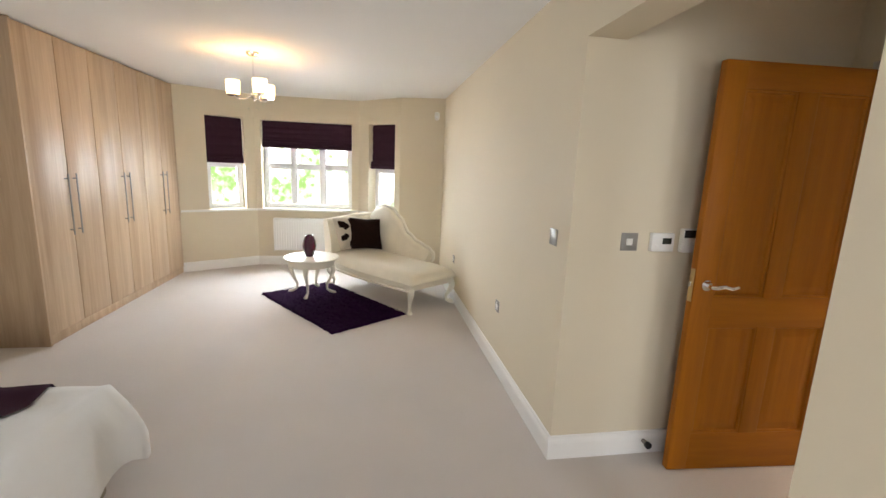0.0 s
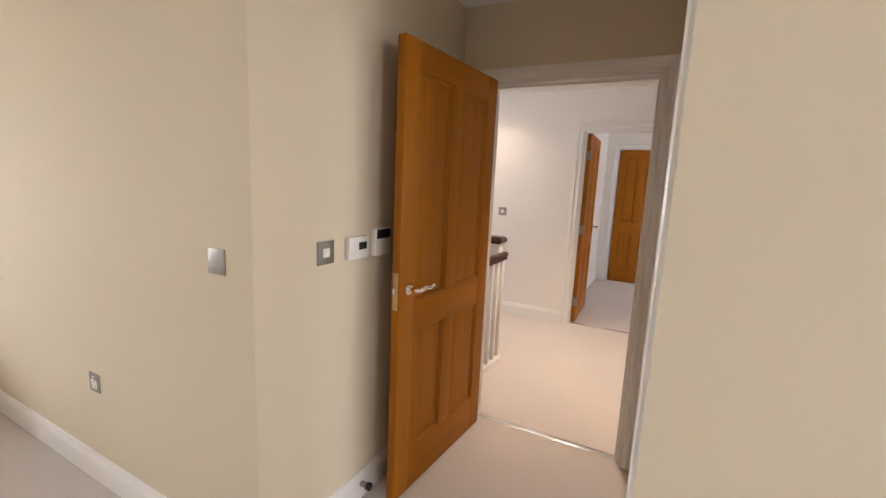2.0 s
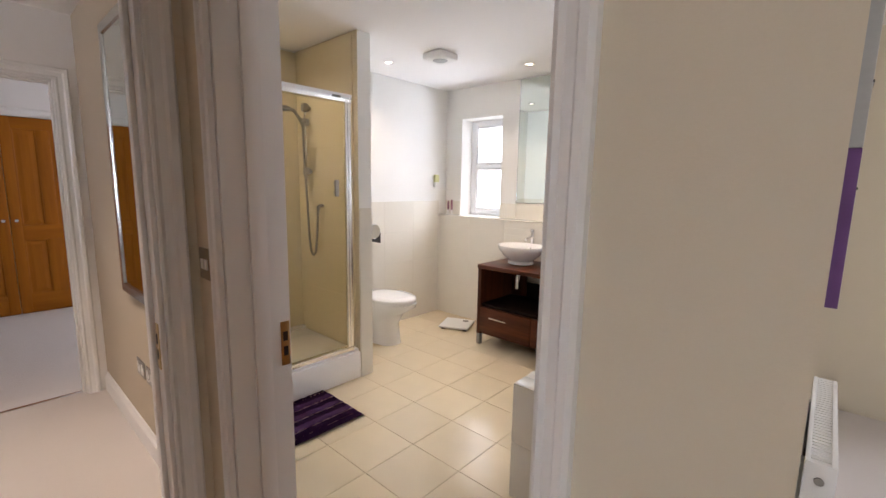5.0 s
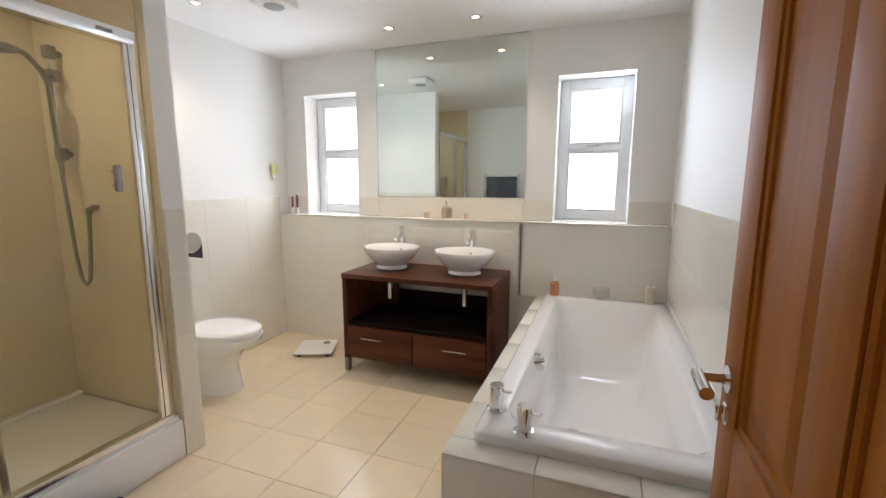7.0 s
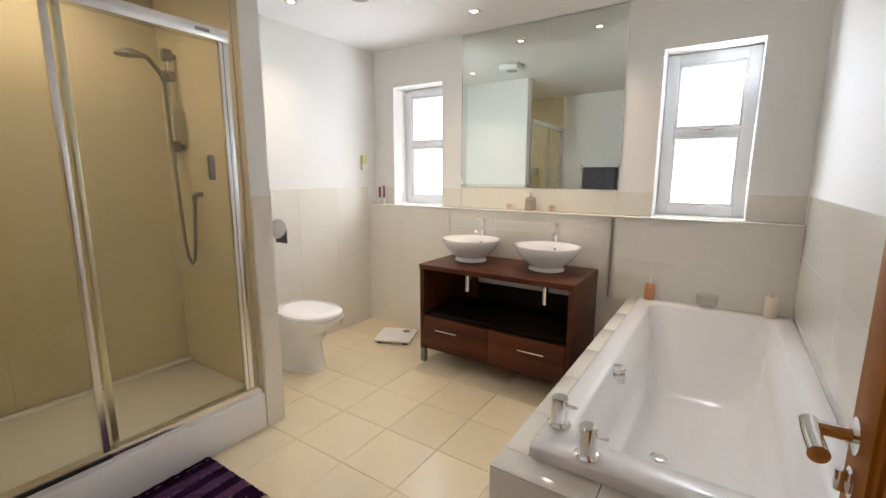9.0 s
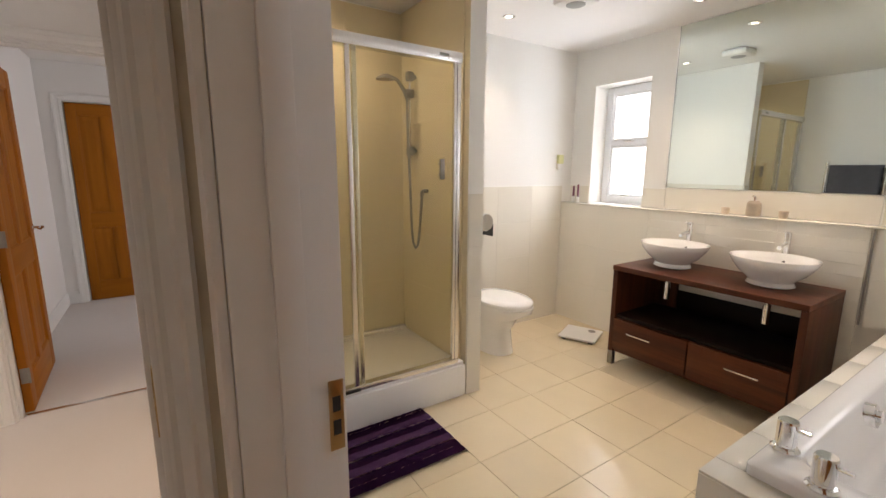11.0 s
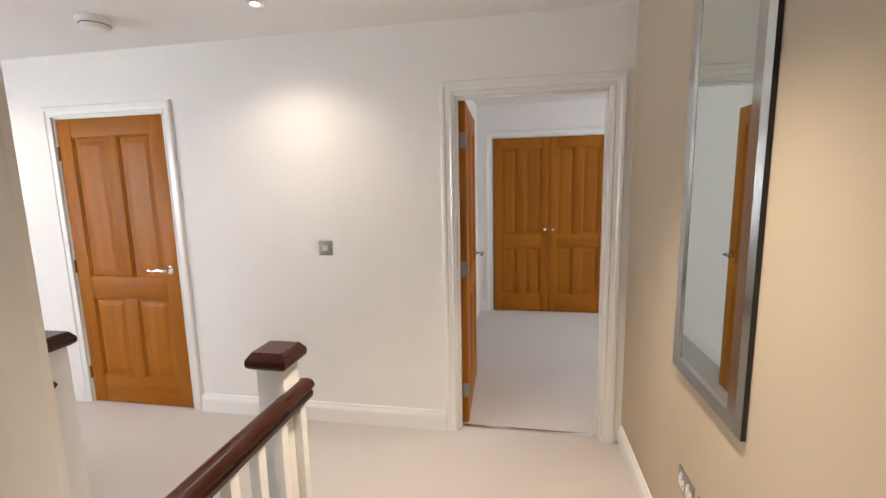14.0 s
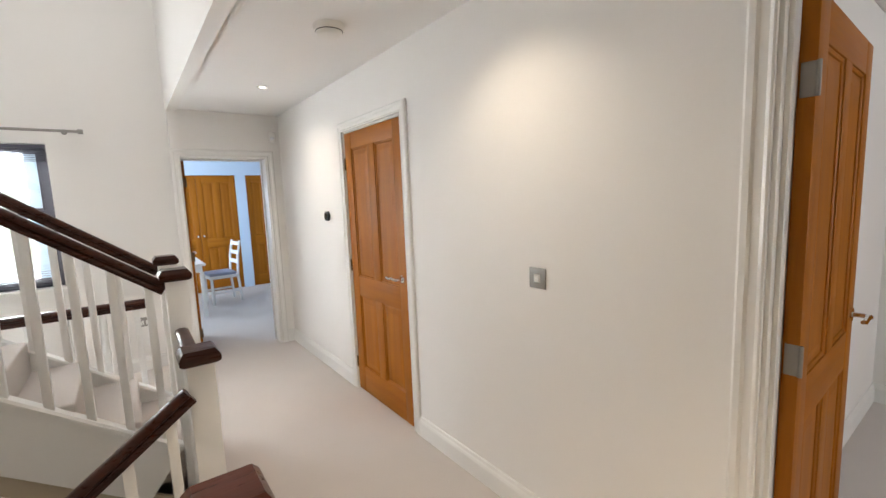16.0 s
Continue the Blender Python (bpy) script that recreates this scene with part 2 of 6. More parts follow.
ART_V = mat("violet_canvas_paint", (0.15, 0.06, 0.21), 0.7, var=0.35, scale=6, bump=0.3, bscale=60)
ART_G = mat("silver_canvas_paint", (0.42, 0.42, 0.40), 0.6, var=0.15, scale=9, bump=0.3, bscale=60)
BLIND = mat("grey_venetian_slat", (0.10, 0.10, 0.13), 0.4, var=0.05)
DARKWALL = mat("stairwell_grey", (0.30, 0.29, 0.26), 0.8, var=0.05)
# near-black for solid pieces that imitate the shade inside small holes
HOLE_SHADE = mat("shadow_gap", (0.03, 0.028, 0.025), 0.9)


def outdoors(name, base, leaf, amount, strength):
    """A bright hazy garden far outside a window."""
    m = bpy.data.materials.new(name)
    m.use_nodes = True
    nt = m.node_tree
    n, l = nt.nodes, nt.links
    n.remove(n["Principled BSDF"])
    em = n.new("ShaderNodeEmission")
    tc = n.new("ShaderNodeTexCoord")
    a = n.new("ShaderNodeTexNoise")
    a.inputs["Scale"].default_value, a.inputs["Detail"].default_value = 0.55, 6
    l.new(tc.outputs["Object"], a.inputs["Vector"])
    f = n.new("ShaderNodeTexNoise")
    f.inputs["Scale"].default_value, f.inputs["Detail"].default_value = 5.0, 5
    l.new(tc.outputs["Object"], f.inputs["Vector"])
    s = n.new("ShaderNodeMath")
    s.operation = "MULTIPLY_ADD"
    s.inputs[1].default_value = 0.5
    l.new(f.outputs["Fac"], s.inputs[0])
    l.new(a.outputs["Fac"], s.inputs[2])
    r = n.new("ShaderNodeMapRange")
    r.inputs["From Min"].default_value, r.inputs["From Max"].default_value = amount, amount + 0.16
    l.new(s.outputs[0], r.inputs["Value"])
    mx = n.new("ShaderNodeMix")
    mx.data_type = "RGBA"
    mx.inputs[6].default_value, mx.inputs[7].default_value = (*leaf, 1), (*base, 1)
    l.new(r.outputs[0], mx.inputs[0])
    l.new(mx.outputs[2], em.inputs[0])
    em.inputs[1].default_value = strength
    l.new(em.outputs[0], n["Material Output"].inputs[0])
    return m


GARDEN = outdoors("garden_haze", (1.0, 1.0, 1.0), (0.22, 0.38, 0.12), 0.64, 2.2)
GARDEN_N = outdoors("garden_haze_stair", (0.9, 0.95, 1.0), (0.45, 0.52, 0.35), 0.62, 1.6)

# ---- mesh helpers ----


def bx(bm, lo, hi, bevel=0.0, seg=2):
    lo, hi = [min(a, b) for a, b in zip(lo, hi)], [max(a, b) for a, b in zip(lo, hi)]
    r = bmesh.ops.create_cube(bm, size=1.0)
    v = r["verts"]
    bmesh.ops.transform(bm, verts=v, matrix=Matrix.LocRotScale([(a + b) / 2 for a, b in zip(lo, hi)], None, [b - a for a, b in zip(lo, hi)]))
    if bevel:
        e = list({e for w in v for e in w.link_edges})
        bmesh.ops.bevel(bm, geom=e, offset=bevel, segments=seg, profile=0.5, affect="EDGES")
    return v


def cyl(bm, p0, p1, r0, r1=None, seg=16, caps=True):
    p0, p1 = Vector(p0), Vector(p1)
    d = p1 - p0
    m = Matrix.Translation((p0 + p1) / 2) @ d.to_track_quat("Z", "Y").to_matrix().to_4x4()
    bmesh.ops.create_cone(bm, cap_ends=caps, segments=seg, radius1=r0, radius2=r0 if r1 is None else r1, depth=d.length, matrix=m)


def lathe(bm, prof, c=(0, 0, 0), seg=28, sx=1.0, sy=1.0):
    rings = []
    for r, z in prof:
        rings.append([bm.verts.new((c[0] + sx * r * math.cos(2 * math.pi * i / seg), c[1] + sy * r * math.sin(2 * math.pi * i / seg), c[2] + z)) for i in range(seg)])
    for a, b in zip(rings, rings[1:]):
        for i in range(seg):
            bm.faces.new((a[i], a[(i + 1) % seg], b[(i + 1) % seg], b[i]))
    if prof[0][0] > 1e-4:
        bm.faces.new(list(reversed(rings[0])))
    if prof[-1][0] > 1e-4:
        bm.faces.new(rings[-1])
    bmesh.ops.remove_doubles(bm, verts=[v for r in rings for v in r], dist=1e-5)


def tube(bm, pts, r, seg=10, scale=None):
    """A round rod along points; scale gives a thickness factor for each."""
    pts = [Vector(p) for p in pts]
    rings = []
    for i, p in enumerate(pts):
        d = (pts[min(i + 1, len(pts) - 1)] - pts[max(i - 1, 0)]).normalized()
        u = d.orthogonal() if i == 0 else (u - d * u.dot(d))
        u = u.normalized()
        w = d.cross(u)
        k = r * (scale[i] if scale else 1)
        rings.append([bm.verts.new(p + k * (u * math.cos(2 * math.pi * j / seg) + w * math.sin(2 * math.pi * j / seg))) for j in range(seg)])
    for a, b in zip(rings, rings[1:]):
        for j in range(seg):
            bm.faces.new((a[j], a[(j + 1) % seg], b[(j + 1) % seg], b[j]))
    bm.faces.new(list(reversed(rings[0])))
    bm.faces.new(rings[-1])


def prism(bm, poly, z0, z1):
    """An upright block over a plan outline."""
    lo = [bm.verts.new((x, y, z0)) for x, y in poly]
    hi = [bm.verts.new((x, y, z1)) for x, y in poly]
    bm.faces.new(list(reversed(lo)))
    bm.faces.new(hi)
    for i in range(len(poly)):
        j = (i + 1) % len(poly)
        bm.faces.new((lo[i], lo[j], hi[j], hi[i]))


def extrude_profile(bm, prof, a, b, up=(0, 0, 1)):
    """A moulding: outline of (out, up) pairs swept straight from a to b, out being to the right of the way."""
    a, b, up = Vector(a), Vector(b), Vector(up)
    d = (b - a).normalized()
    o = d.cross(up).normalized()
    up = o.cross(d).normalized()
    s = [bm.verts.new(a + o * x + up * z) for x, z in prof]
    e = [bm.verts.new(b + o * x + up * z) for x, z in prof]
    bm.faces.new(s)
    bm.faces.new(list(reversed(e)))
    for i in range(len(prof)):
        j = (i + 1) % len(prof)
        bm.faces.new((s[i], e[i], e[j], s[j]))


def mesh_of(name, bm, smooth=None):
    bmesh.ops.recalc_face_normals(bm, faces=bm.faces)
    me = bpy.data.meshes.new(name)
    bm.to_mesh(me)
    bm.free()
    if smooth is not None:
        for p in me.polygons:
            p.use_smooth = True
        me.set_sharp_from_angle(angle=radians(smooth))
    return me


def part(name, bm, material, parent, label="", smooth=28, m=None):
    me = mesh_of(name, bm, smooth)
    me.materials.append(material)
    ob = new(name, me)
    if parent:
        ob.parent = parent
    if m is not None:
        ob.matrix_basis = m
    if label:
        tagged(ob, label)
    return ob


def thing(name, m, label, category, group="", kind=""):
    ob = new(name)
    ob.empty_display_size = 0.1
    ob.matrix_basis = m
    return tagged(ob, label, category, group, kind)


def solid(name, bm, material, label, category="", kind="", m=None, smooth=35, group=""):
    ob = part(name, bm, material, None, "", smooth, m)
    return tagged(ob, label, category, group, kind)


def fresh():
    return bmesh.new()


def boxpart(name, lo, hi, material, parent, bevel=0.0, label="", m=None):
    bm = fresh()
    bx(bm, lo, hi, bevel)
    return part(name, bm, material, parent, label, 25, m)


def setting(name, boxes, material, label, bevel=0.0):
    bm = fresh()
    for lo, hi in boxes:
        bx(bm, lo, hi, bevel)
    return solid(name, bm, material, label, kind="structure", smooth=None if not bevel else 35)


def wall(name, axis, c0, c1, lo, hi, z0, z1, holes, mats, label):
    """A wall across one axis from c0 to c1, with openings (a, b, bottom, top) right through it; mats: facing low side, high side, reveals."""
    bm = fresh()
    cuts = sorted({lo, hi, *[q for h in holes for q in h[:2]]})
    for a, b in zip(cuts, cuts[1:]):
        hs = [h for h in holes if h[0] <= a + 1e-6 and h[1] >= b - 1e-6]
        spans = [(z0, z1)] if not hs else [s for s in ((z0, hs[0][2]), (hs[0][3], z1)) if s[1] - s[0] > 1e-4]
        for s0, s1 in spans:
            bx(bm, (c0, a, s0) if axis == "x" else (a, c0, s0), (c1, b, s1) if axis == "x" else (b, c1, s1))
    i = 0 if axis == "x" else 1
    bmesh.ops.recalc_face_normals(bm, faces=bm.faces)
    for f in bm.faces:
        f.material_index = 0 if f.normal[i] < -0.5 else 1 if f.normal[i] > 0.5 else 2
    me = bpy.data.meshes.new(name)
    bm.to_mesh(me)
    bm.free()
    for q in mats:
        me.materials.append(q)
    return tagged(new(name, me), label, kind="structure")

# ---- setting: walls, floors, ceilings ----
H = 2.40
BEAST, SX = -3.66, -3.555
wall("wall_bedroom_east", "x", BEAST, -3.50, 1.365, 5.22, 0, H, [], (CREAM, WHITE_WALL, CREAM), "cream painted bedroom wall beside the chaise")
wall("wall_lobby_north", "y", 1.23, 1.365, BEAST, -2.12, 0, H, [], (CREAM, WHITE_WALL, CREAM), "cream painted lobby wall with switches")
wall("wall_bedroom_door", "x", -2.24, -2.12, 0.108, 1.23, 0, H, [(0.195, 1.07, 0, 2.005)], (CREAM, WHITE_WALL, TRIM), "wall with the bedroom doorway to the landing")
wall("wall_bathroom_north", "y", -0.065, 0.108, SX, -2.12, 0, H + 0.04, [(-3.335, -2.405, 0, 2.005)], (BATH_WALL, CREAM, CREAM), "cream wall with the bathroom doorway")
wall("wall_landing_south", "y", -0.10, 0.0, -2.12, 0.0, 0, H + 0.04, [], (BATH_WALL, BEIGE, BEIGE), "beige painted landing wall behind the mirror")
wall("wall_bedroom_south_east", "x", SX, -3.44, -3.30, -0.065, 0, H + 0.04, [], (CREAM, BATH_WALL, CREAM), "wall between bedroom and bathroom")
wall("wall_bathroom_south", "y", -3.40, -3.11, -3.44, -0.30, 0, H + 0.04, [(-1.04, -0.52, 1.10, 2.115), (-3.17, -2.67, 1.10, 2.115)], (BATH_WALL, BATH_WALL, BATH_WALL), "white bathroom wall with two small windows")
wall("wall_bathroom_east", "x", -0.30, 0.0, -3.40, -0.10, 0, H + 0.04, [], (BATH_WALL, WHITE_WALL, BATH_WALL), "white bathroom wall beside the toilet")
wall("wall_shower_nib", "y", -1.42, -1.31, -1.09, -0.30, 0, H + 0.04, [], (BATH_WALL, TILE_S, BATH_WALL), "white nib wall beside the shower")
wall("wall_landing_east", "x", 0.0, 0.12, 0.0, 5.47, 0, H, [(0.10, 0.968, 0, 2.02), (2.80, 3.662, 0, 2.02)], (WHITE_WALL, WHITE_WALL, TRIM), "white landing wall with two doorways")
wall("wall_landing_north", "y", 5.35, 5.47, -3.50, 0.0, -2.6, 4.8, [(-0.93, -0.137, -0.05, 1.98), (-2.95, -1.84, 0.88, 2.06)], (WHITE_WALL, BLUE_WALL, TRIM), "tall white stair wall with a window")
wall("wall_bedroom_west", "x", -7.80, -7.68, -3.2, 5.9, 0, H, [], (CREAM, CREAM, CREAM), "cream painted bedroom end wall")
wall("wall_bedroom_south", "y", -3.40, -3.20, -7.68, SX, 0, H, [(-6.1, -4.4, 0.85, 2.1)], (CREAM, CREAM, CREAM), "cream painted bedroom wall")
setting("wall_lobby_header", [((BEAST, 0.108, 2.09), (-3.47, 1.23, H))], CREAM, "cream boxed header over the lobby opening")

wall("wall_study_front", "y", 5.25, 5.349, -0.976, 0.0, 0, H, [(-0.93, -0.137, -0.05, 1.98)], (WHITE_WALL, WHITE_WALL, TRIM), "white wall round the study doorway")

# bay: plain returns and three windowed faces
BAY = [(BEAST, 5.14), (-4.23, 5.30), (-4.80, 5.86), (-6.24, 5.86), (-7.08, 5.36), (-7.68, 5.36)]


def face_wall(name, a, b, z0, z1, hole, label, thick=0.26):
    """A wall along a plan line with one opening (from, to along it, bottom, top)."""
    a, b = Vector((*a, 0)), Vector((*b, 0))
    d = (b - a)
    n = Vector((-d.y, d.x, 0)).normalized()
    if n.y < 0:
        n = -n
    ob = fresh()
    ln = d.length
    d = d.normalized()

    def block(s0, s1, q0, q1):
        pts = [a + d * s0, a + d * s1, a + d * s1 + n * thick, a + d * s0 + n * thick]
        prism(ob, [(p.x, p.y) for p in pts], q0, q1)
    if hole:
        s0, s1, h0, h1 = hole
        block(0, s0, z0, z1), block(s1, ln, z0, z1), block(s0, s1, z0, h0), block(s0, s1, h1, z1)
    else:
        block(0, ln, z0, z1)
    o = solid(name, ob, CREAM, label, kind="structure", smooth=None)
    return a, d, n, o


SILL, HEAD = 0.83, 2.07
face_wall("wall_bay_return", BAY[0], BAY[1], 0, H, None, "cream return wall beside the bay")
bayR = face_wall("wall_bay_east", BAY[1], BAY[2], 0, H, (0.10, 0.60, SILL, HEAD), "angled cream bay wall with a sash window")
bayC = face_wall("wall_bay_middle", BAY[2], BAY[3], 0, H, (0.10, 1.36, SILL, HEAD), "cream bay wall with a wide window")
bayL = face_wall("wall_bay_west", BAY[3], BAY[4], 0, H, (0.14, 0.62, SILL, HEAD), "angled cream bay wall with a sash window")
face_wall("wall_behind_wardrobe", BAY[4], BAY[5], 0, H, None, "cream wall closing the wardrobe end")

# stair well walls and the tall void over it
wall("wall_stair_west_upper", "x", -3.62, -3.50, 1.365, 5.35, H, 4.8, [], (WHITE_WALL, WHITE_WALL, WHITE_WALL), "white upper stair wall")
wall("wall_stair_west_lower", "x", -3.62, -3.50, 1.365, 5.35, -2.6, 0, [], (WHITE_WALL, WHITE_WALL, WHITE_WALL), "white lower stair wall")
wall("wall_stair_south_upper", "y", 1.365, 1.485, -3.50, -0.85, H + 0.06, 4.8, [], (WHITE_WALL, WHITE_WALL, WHITE_WALL), "white upper wall over the landing")
wall("wall_stair_fascia", "x", -0.98, -0.90, 1.485, 5.35, H - 0.02, 4.8, [], (WHITE_WALL, WHITE_WALL, WHITE_WALL), "white fascia of the stair void")
wall("wall_well_south", "y", 1.20, 1.30, -3.50, -1.22, -2.6, -0.22, [], (WHITE_WALL, WHITE_WALL, WHITE_WALL), "white wall under the landing edge")
wall("wall_well_east", "x", -1.22, -1.12, 1.30, 3.65, -2.6, -0.22, [], (WHITE_WALL, WHITE_WALL, WHITE_WALL), "white wall under the landing edge")
setting("floor_hall_below", [((-3.6, 1.2, -2.7), (-1.1, 5.4, -2.6))], CARPET, "pale carpet at the stair foot")
setting("ceiling_stair", [((-3.62, 1.365, 4.8), (-0.85, 5.47, 4.9))], CEIL, "white ceiling high over the stairs")
setting("ceiling_landing", [((-2.12, 0.0, H), (0.12, 1.485, H + 0.06)), ((-0.976, 1.485, H), (0.12, 5.35, H + 0.06)), ((-3.67, 0.0, H), (-2.12, 1.365, H + 0.06))], CEIL, "flat white landing ceiling")
setting("ceiling_bathroom", [((-3.67, -3.4, H + 0.03), (0.0, 0.0, H + 0.09))], CEIL, "flat white bathroom ceiling")
bm = fresh()
prism(bm, [(-7.8, -3.4), (-3.5, -3.4), (-3.5, 0.0), (BEAST, 0.0), (BEAST, 5.2), (-4.2, 5.6), (-4.75, 6.2), (-6.3, 6.2), (-7.2, 5.7), (-7.8, 5.7)], H, H + 0.06)
solid("ceiling_bedroom", bm, CEIL, "flat white bedroom ceiling", kind="structure", smooth=None)
bm = fresh()
prism(bm, [(-7.8, -3.3), (-3.5, -3.3), (-3.5, 0.03), (-2.185, 0.03), (-2.185, 1.23), (BEAST, 1.23), (BEAST, 5.14), (-4.23, 5.30), (-4.80, 5.86), (-6.24, 5.86), (-7.08, 5.36), (-7.8, 5.36)], -0.1, 0)
solid("floor_bedroom", bm, CARPET, "cream cut-pile bedroom carpet", kind="structure", smooth=None)
bm = fresh()
prism(bm, [(-2.185, 0.0), (0.06, 0.0), (0.06, 5.41), (-1.24, 5.41), (-1.24, 1.30), (-2.185, 1.30)], -0.1, 0)
solid("floor_landing", bm, CARPET, "cream cut-pile landing carpet", kind="structure", smooth=None)
setting("floor_stair_side", [((-3.5, 3.76, -0.1), (-1.24, 5.35, 0.0))], CARPET, "cream carpet under the stair window")
setting("floor_study", [((-2.0, 5.41, -0.1), (2.4, 9.6, 0.0))], CARPET, "cream study carpet")
setting("floor_east_room", [((0.06, -2.9, -0.1), (3.3, 1.2, 0.0))], CARPET, "cream carpet of the far room")
setting("threshold_bar", [((-2.205, 0.222, 0.0), (-2.165, 1.048, 0.006))], SATIN, "thin metal carpet bar in the doorway", 0.002)
setting("threshold_bar_bath", [((-3.314, 0.018, 0.0), (-2.427, 0.044, 0.006))], SATIN, "thin metal strip between carpet and tiles", 0.002)
setting("threshold_bar_far", [((0.045, 0.132, 0.0), (0.075, 0.94, 0.006))], SATIN, "thin metal carpet bar in the doorway", 0.002)

# far room beyond the landing
setting("wall_far_room", [((0.12, 1.08, 0), (3.3, 1.2, H)), ((2.60, 0.95, 0), (2.72, 1.08, H)), ((2.60, -2.9, 0), (2.72, -0.42, H)), ((2.60, -0.42, 2.06), (2.72, 0.95, H)), ((3.2, -0.5, 0), (3.3, 1.1, H)), ((0.12, -3.0, 0), (2.72, -2.9, H)), ((0.0, -3.0, 0), (0.12, -0.1, H))], WHITE_WALL, "white walls of the far room")
setting("ceiling_far_room", [((0.12, -3.0, H + 0.002), (3.3, 1.2, H + 0.06))], CEIL, "white ceiling of the far room")
# study with pale blue walls
setting("wall_study", [((-2.0, 5.47, 0), (-1.9, 9.0, H)), ((2.3, 5.47, 0), (2.4, 9.0, H)), ((-1.9, 8.96, 2.03), (2.3, 9.06, H)), ((-1.9, 8.96, 0), (-0.97, 9.06, 2.03)), ((0.27, 8.96, 0), (0.44, 9.06, 2.03)), ((1.66, 8.96, 0), (2.3, 9.06, 2.03)), ((-1.9, 9.5, 0), (2.3, 9.6, H)), ((0.0, 5.35, 0), (2.4, 5.47, H))], BLUE_WALL, "pale blue study walls")
setting("ceiling_study", [((-2.0, 5.47, H), (2.4, 9.6, H + 0.06))], CEIL, "white study ceiling")

# skirting boards
SK = [(0, 0), (0.018, 0), (0.018, 0.090), (0.014, 0.103), (0.010, 0.110), (0.007, 0.125), (0, 0.128)]


def skirting(pts, closed=False):
    for i, (a, b) in enumerate(zip(pts, pts[1:])):
        bm = fresh()
        extrude_profile(bm, SK, (*a, 0), (*b, 0))
        solid("baseboard", bm, TRIM, "white painted moulded skirting board", kind="structure", smooth=None)


skirting([(BEAST, 1.23), (BEAST, 5.14)][::-1])
skirting([(BEAST - 0.018, 1.23), (-2.24, 1.23)])
skirting([BAY[4], BAY[3], BAY[2], BAY[1], BAY[0]])
skirting([(-3.372, 0.108), (SX - 0.018, 0.108)])
skirting([(SX, 0.108), (SX, -3.2)])
skirting([(-2.24, 0.108), (-2.24, 0.14)][::-1])
skirting([(-2.12, 0.0), (-0.018, 0.0)][::-1])
skirting([(0.0, 1.03), (0.0, 2.74)][::-1])
skirting([(0.0, 3.722), (0.0, 5.25)][::-1])
skirting([(-0.075, 5.25), (0, 5.25)])
skirting([(-3.4, 5.35), (-0.976, 5.35)])
skirting([(2.60, 0.95), (2.60, 1.08)][::-1])
skirting([(0.14, 1.08), (2.6, 1.08)])
skirting([(-2.12, 1.16), (-2.12, 1.3)])

# ---- doorways ----
ARCH = [(0, 0), (0.068, 0), (0.068, 0.012), (0.060, 0.019), (0.044, 0.019), (0.036, 0.013), (0.016, 0.011), (0.006, 0.016), (0, 0.014)]


def doorway(name, axis, c0, c1, a, b, top, label, arch_lo=True, arch_hi=True, stop=None, w=0.068):
    """Lining, stops and architraves round an opening from a to b in a wall from c0 to c1."""
    e = thing(name, pose(0, 0, 0), label, "door frame", kind="structure")
    P = (lambda u, v, z: (v, u, z)) if axis == "x" else (lambda u, v, z: (u, v, z))
    t = 0.02
    for nm, lo, hi in (("lining", (a, c0 + 0.0015, 0), (a + t, c1 - 0.0015, top)), ("lining", (b - t, c0 + 0.0015, 0), (b, c1 - 0.0015, top)), ("lining_head", (a + t, c0 + 0.0015, top - t), (b - t, c1 - 0.0015, top))):
        boxpart(nm, P(*lo), P(*hi), TRIM, e, 0.002)
    if stop:
        s0, s1 = stop
        for nm, lo, hi in (("stop", (a + t, s0, 0), (a + t + 0.013, s1, top - t)), ("stop", (b - t - 0.013, s0, 0), (b - t, s1, top - t)), ("stop_head", (a + t + 0.013, s0, top - t - 0.013), (b - t - 0.013, s1, top - t))):
            boxpart(nm, P(*lo), P(*hi), TRIM, e, 0.002)
    for on, c, s in ((arch_lo, c0, -1), (arch_hi, c1, 1)):
        if not on:
            continue
        k = w / 0.068
        for nm, u, du in (("architrave", a + 0.008, -1), ("architrave", b - 0.008, 1)):
            bm = fresh()
            lo = [bm.verts.new(P(u + du * x * k, c + s * y, 0)) for x, y in ARCH]
            hi = [bm.verts.new(P(u + du * x * k, c + s * y, top - 0.008 + x * k)) for x, y in ARCH]
            bm.faces.new(lo), bm.faces.new(hi)
            for i in range(len(ARCH)):
                j = (i + 1) % len(ARCH)
                bm.faces.new((lo[i], lo[j], hi[j], hi[i]))
            part(nm, bm, TRIM, e, smooth=None)
        bm = fresh()
        lo = [bm.verts.new(P(a + 0.008 - x * k, c + s * y, top - 0.008 + x * k)) for x, y in ARCH]
        hi = [bm.verts.new(P(b - 0.008 + x * k, c + s * y, top - 0.008 + x * k)) for x, y in ARCH]
        bm.faces.new(lo), bm.faces.new(hi)
        for i in range(len(ARCH)):
            j = (i + 1) % len(ARCH)
            bm.faces.new((lo[i], lo[j], hi[j], hi[i]))
        part("architrave_head", bm, TRIM, e, smooth=None)
    return e


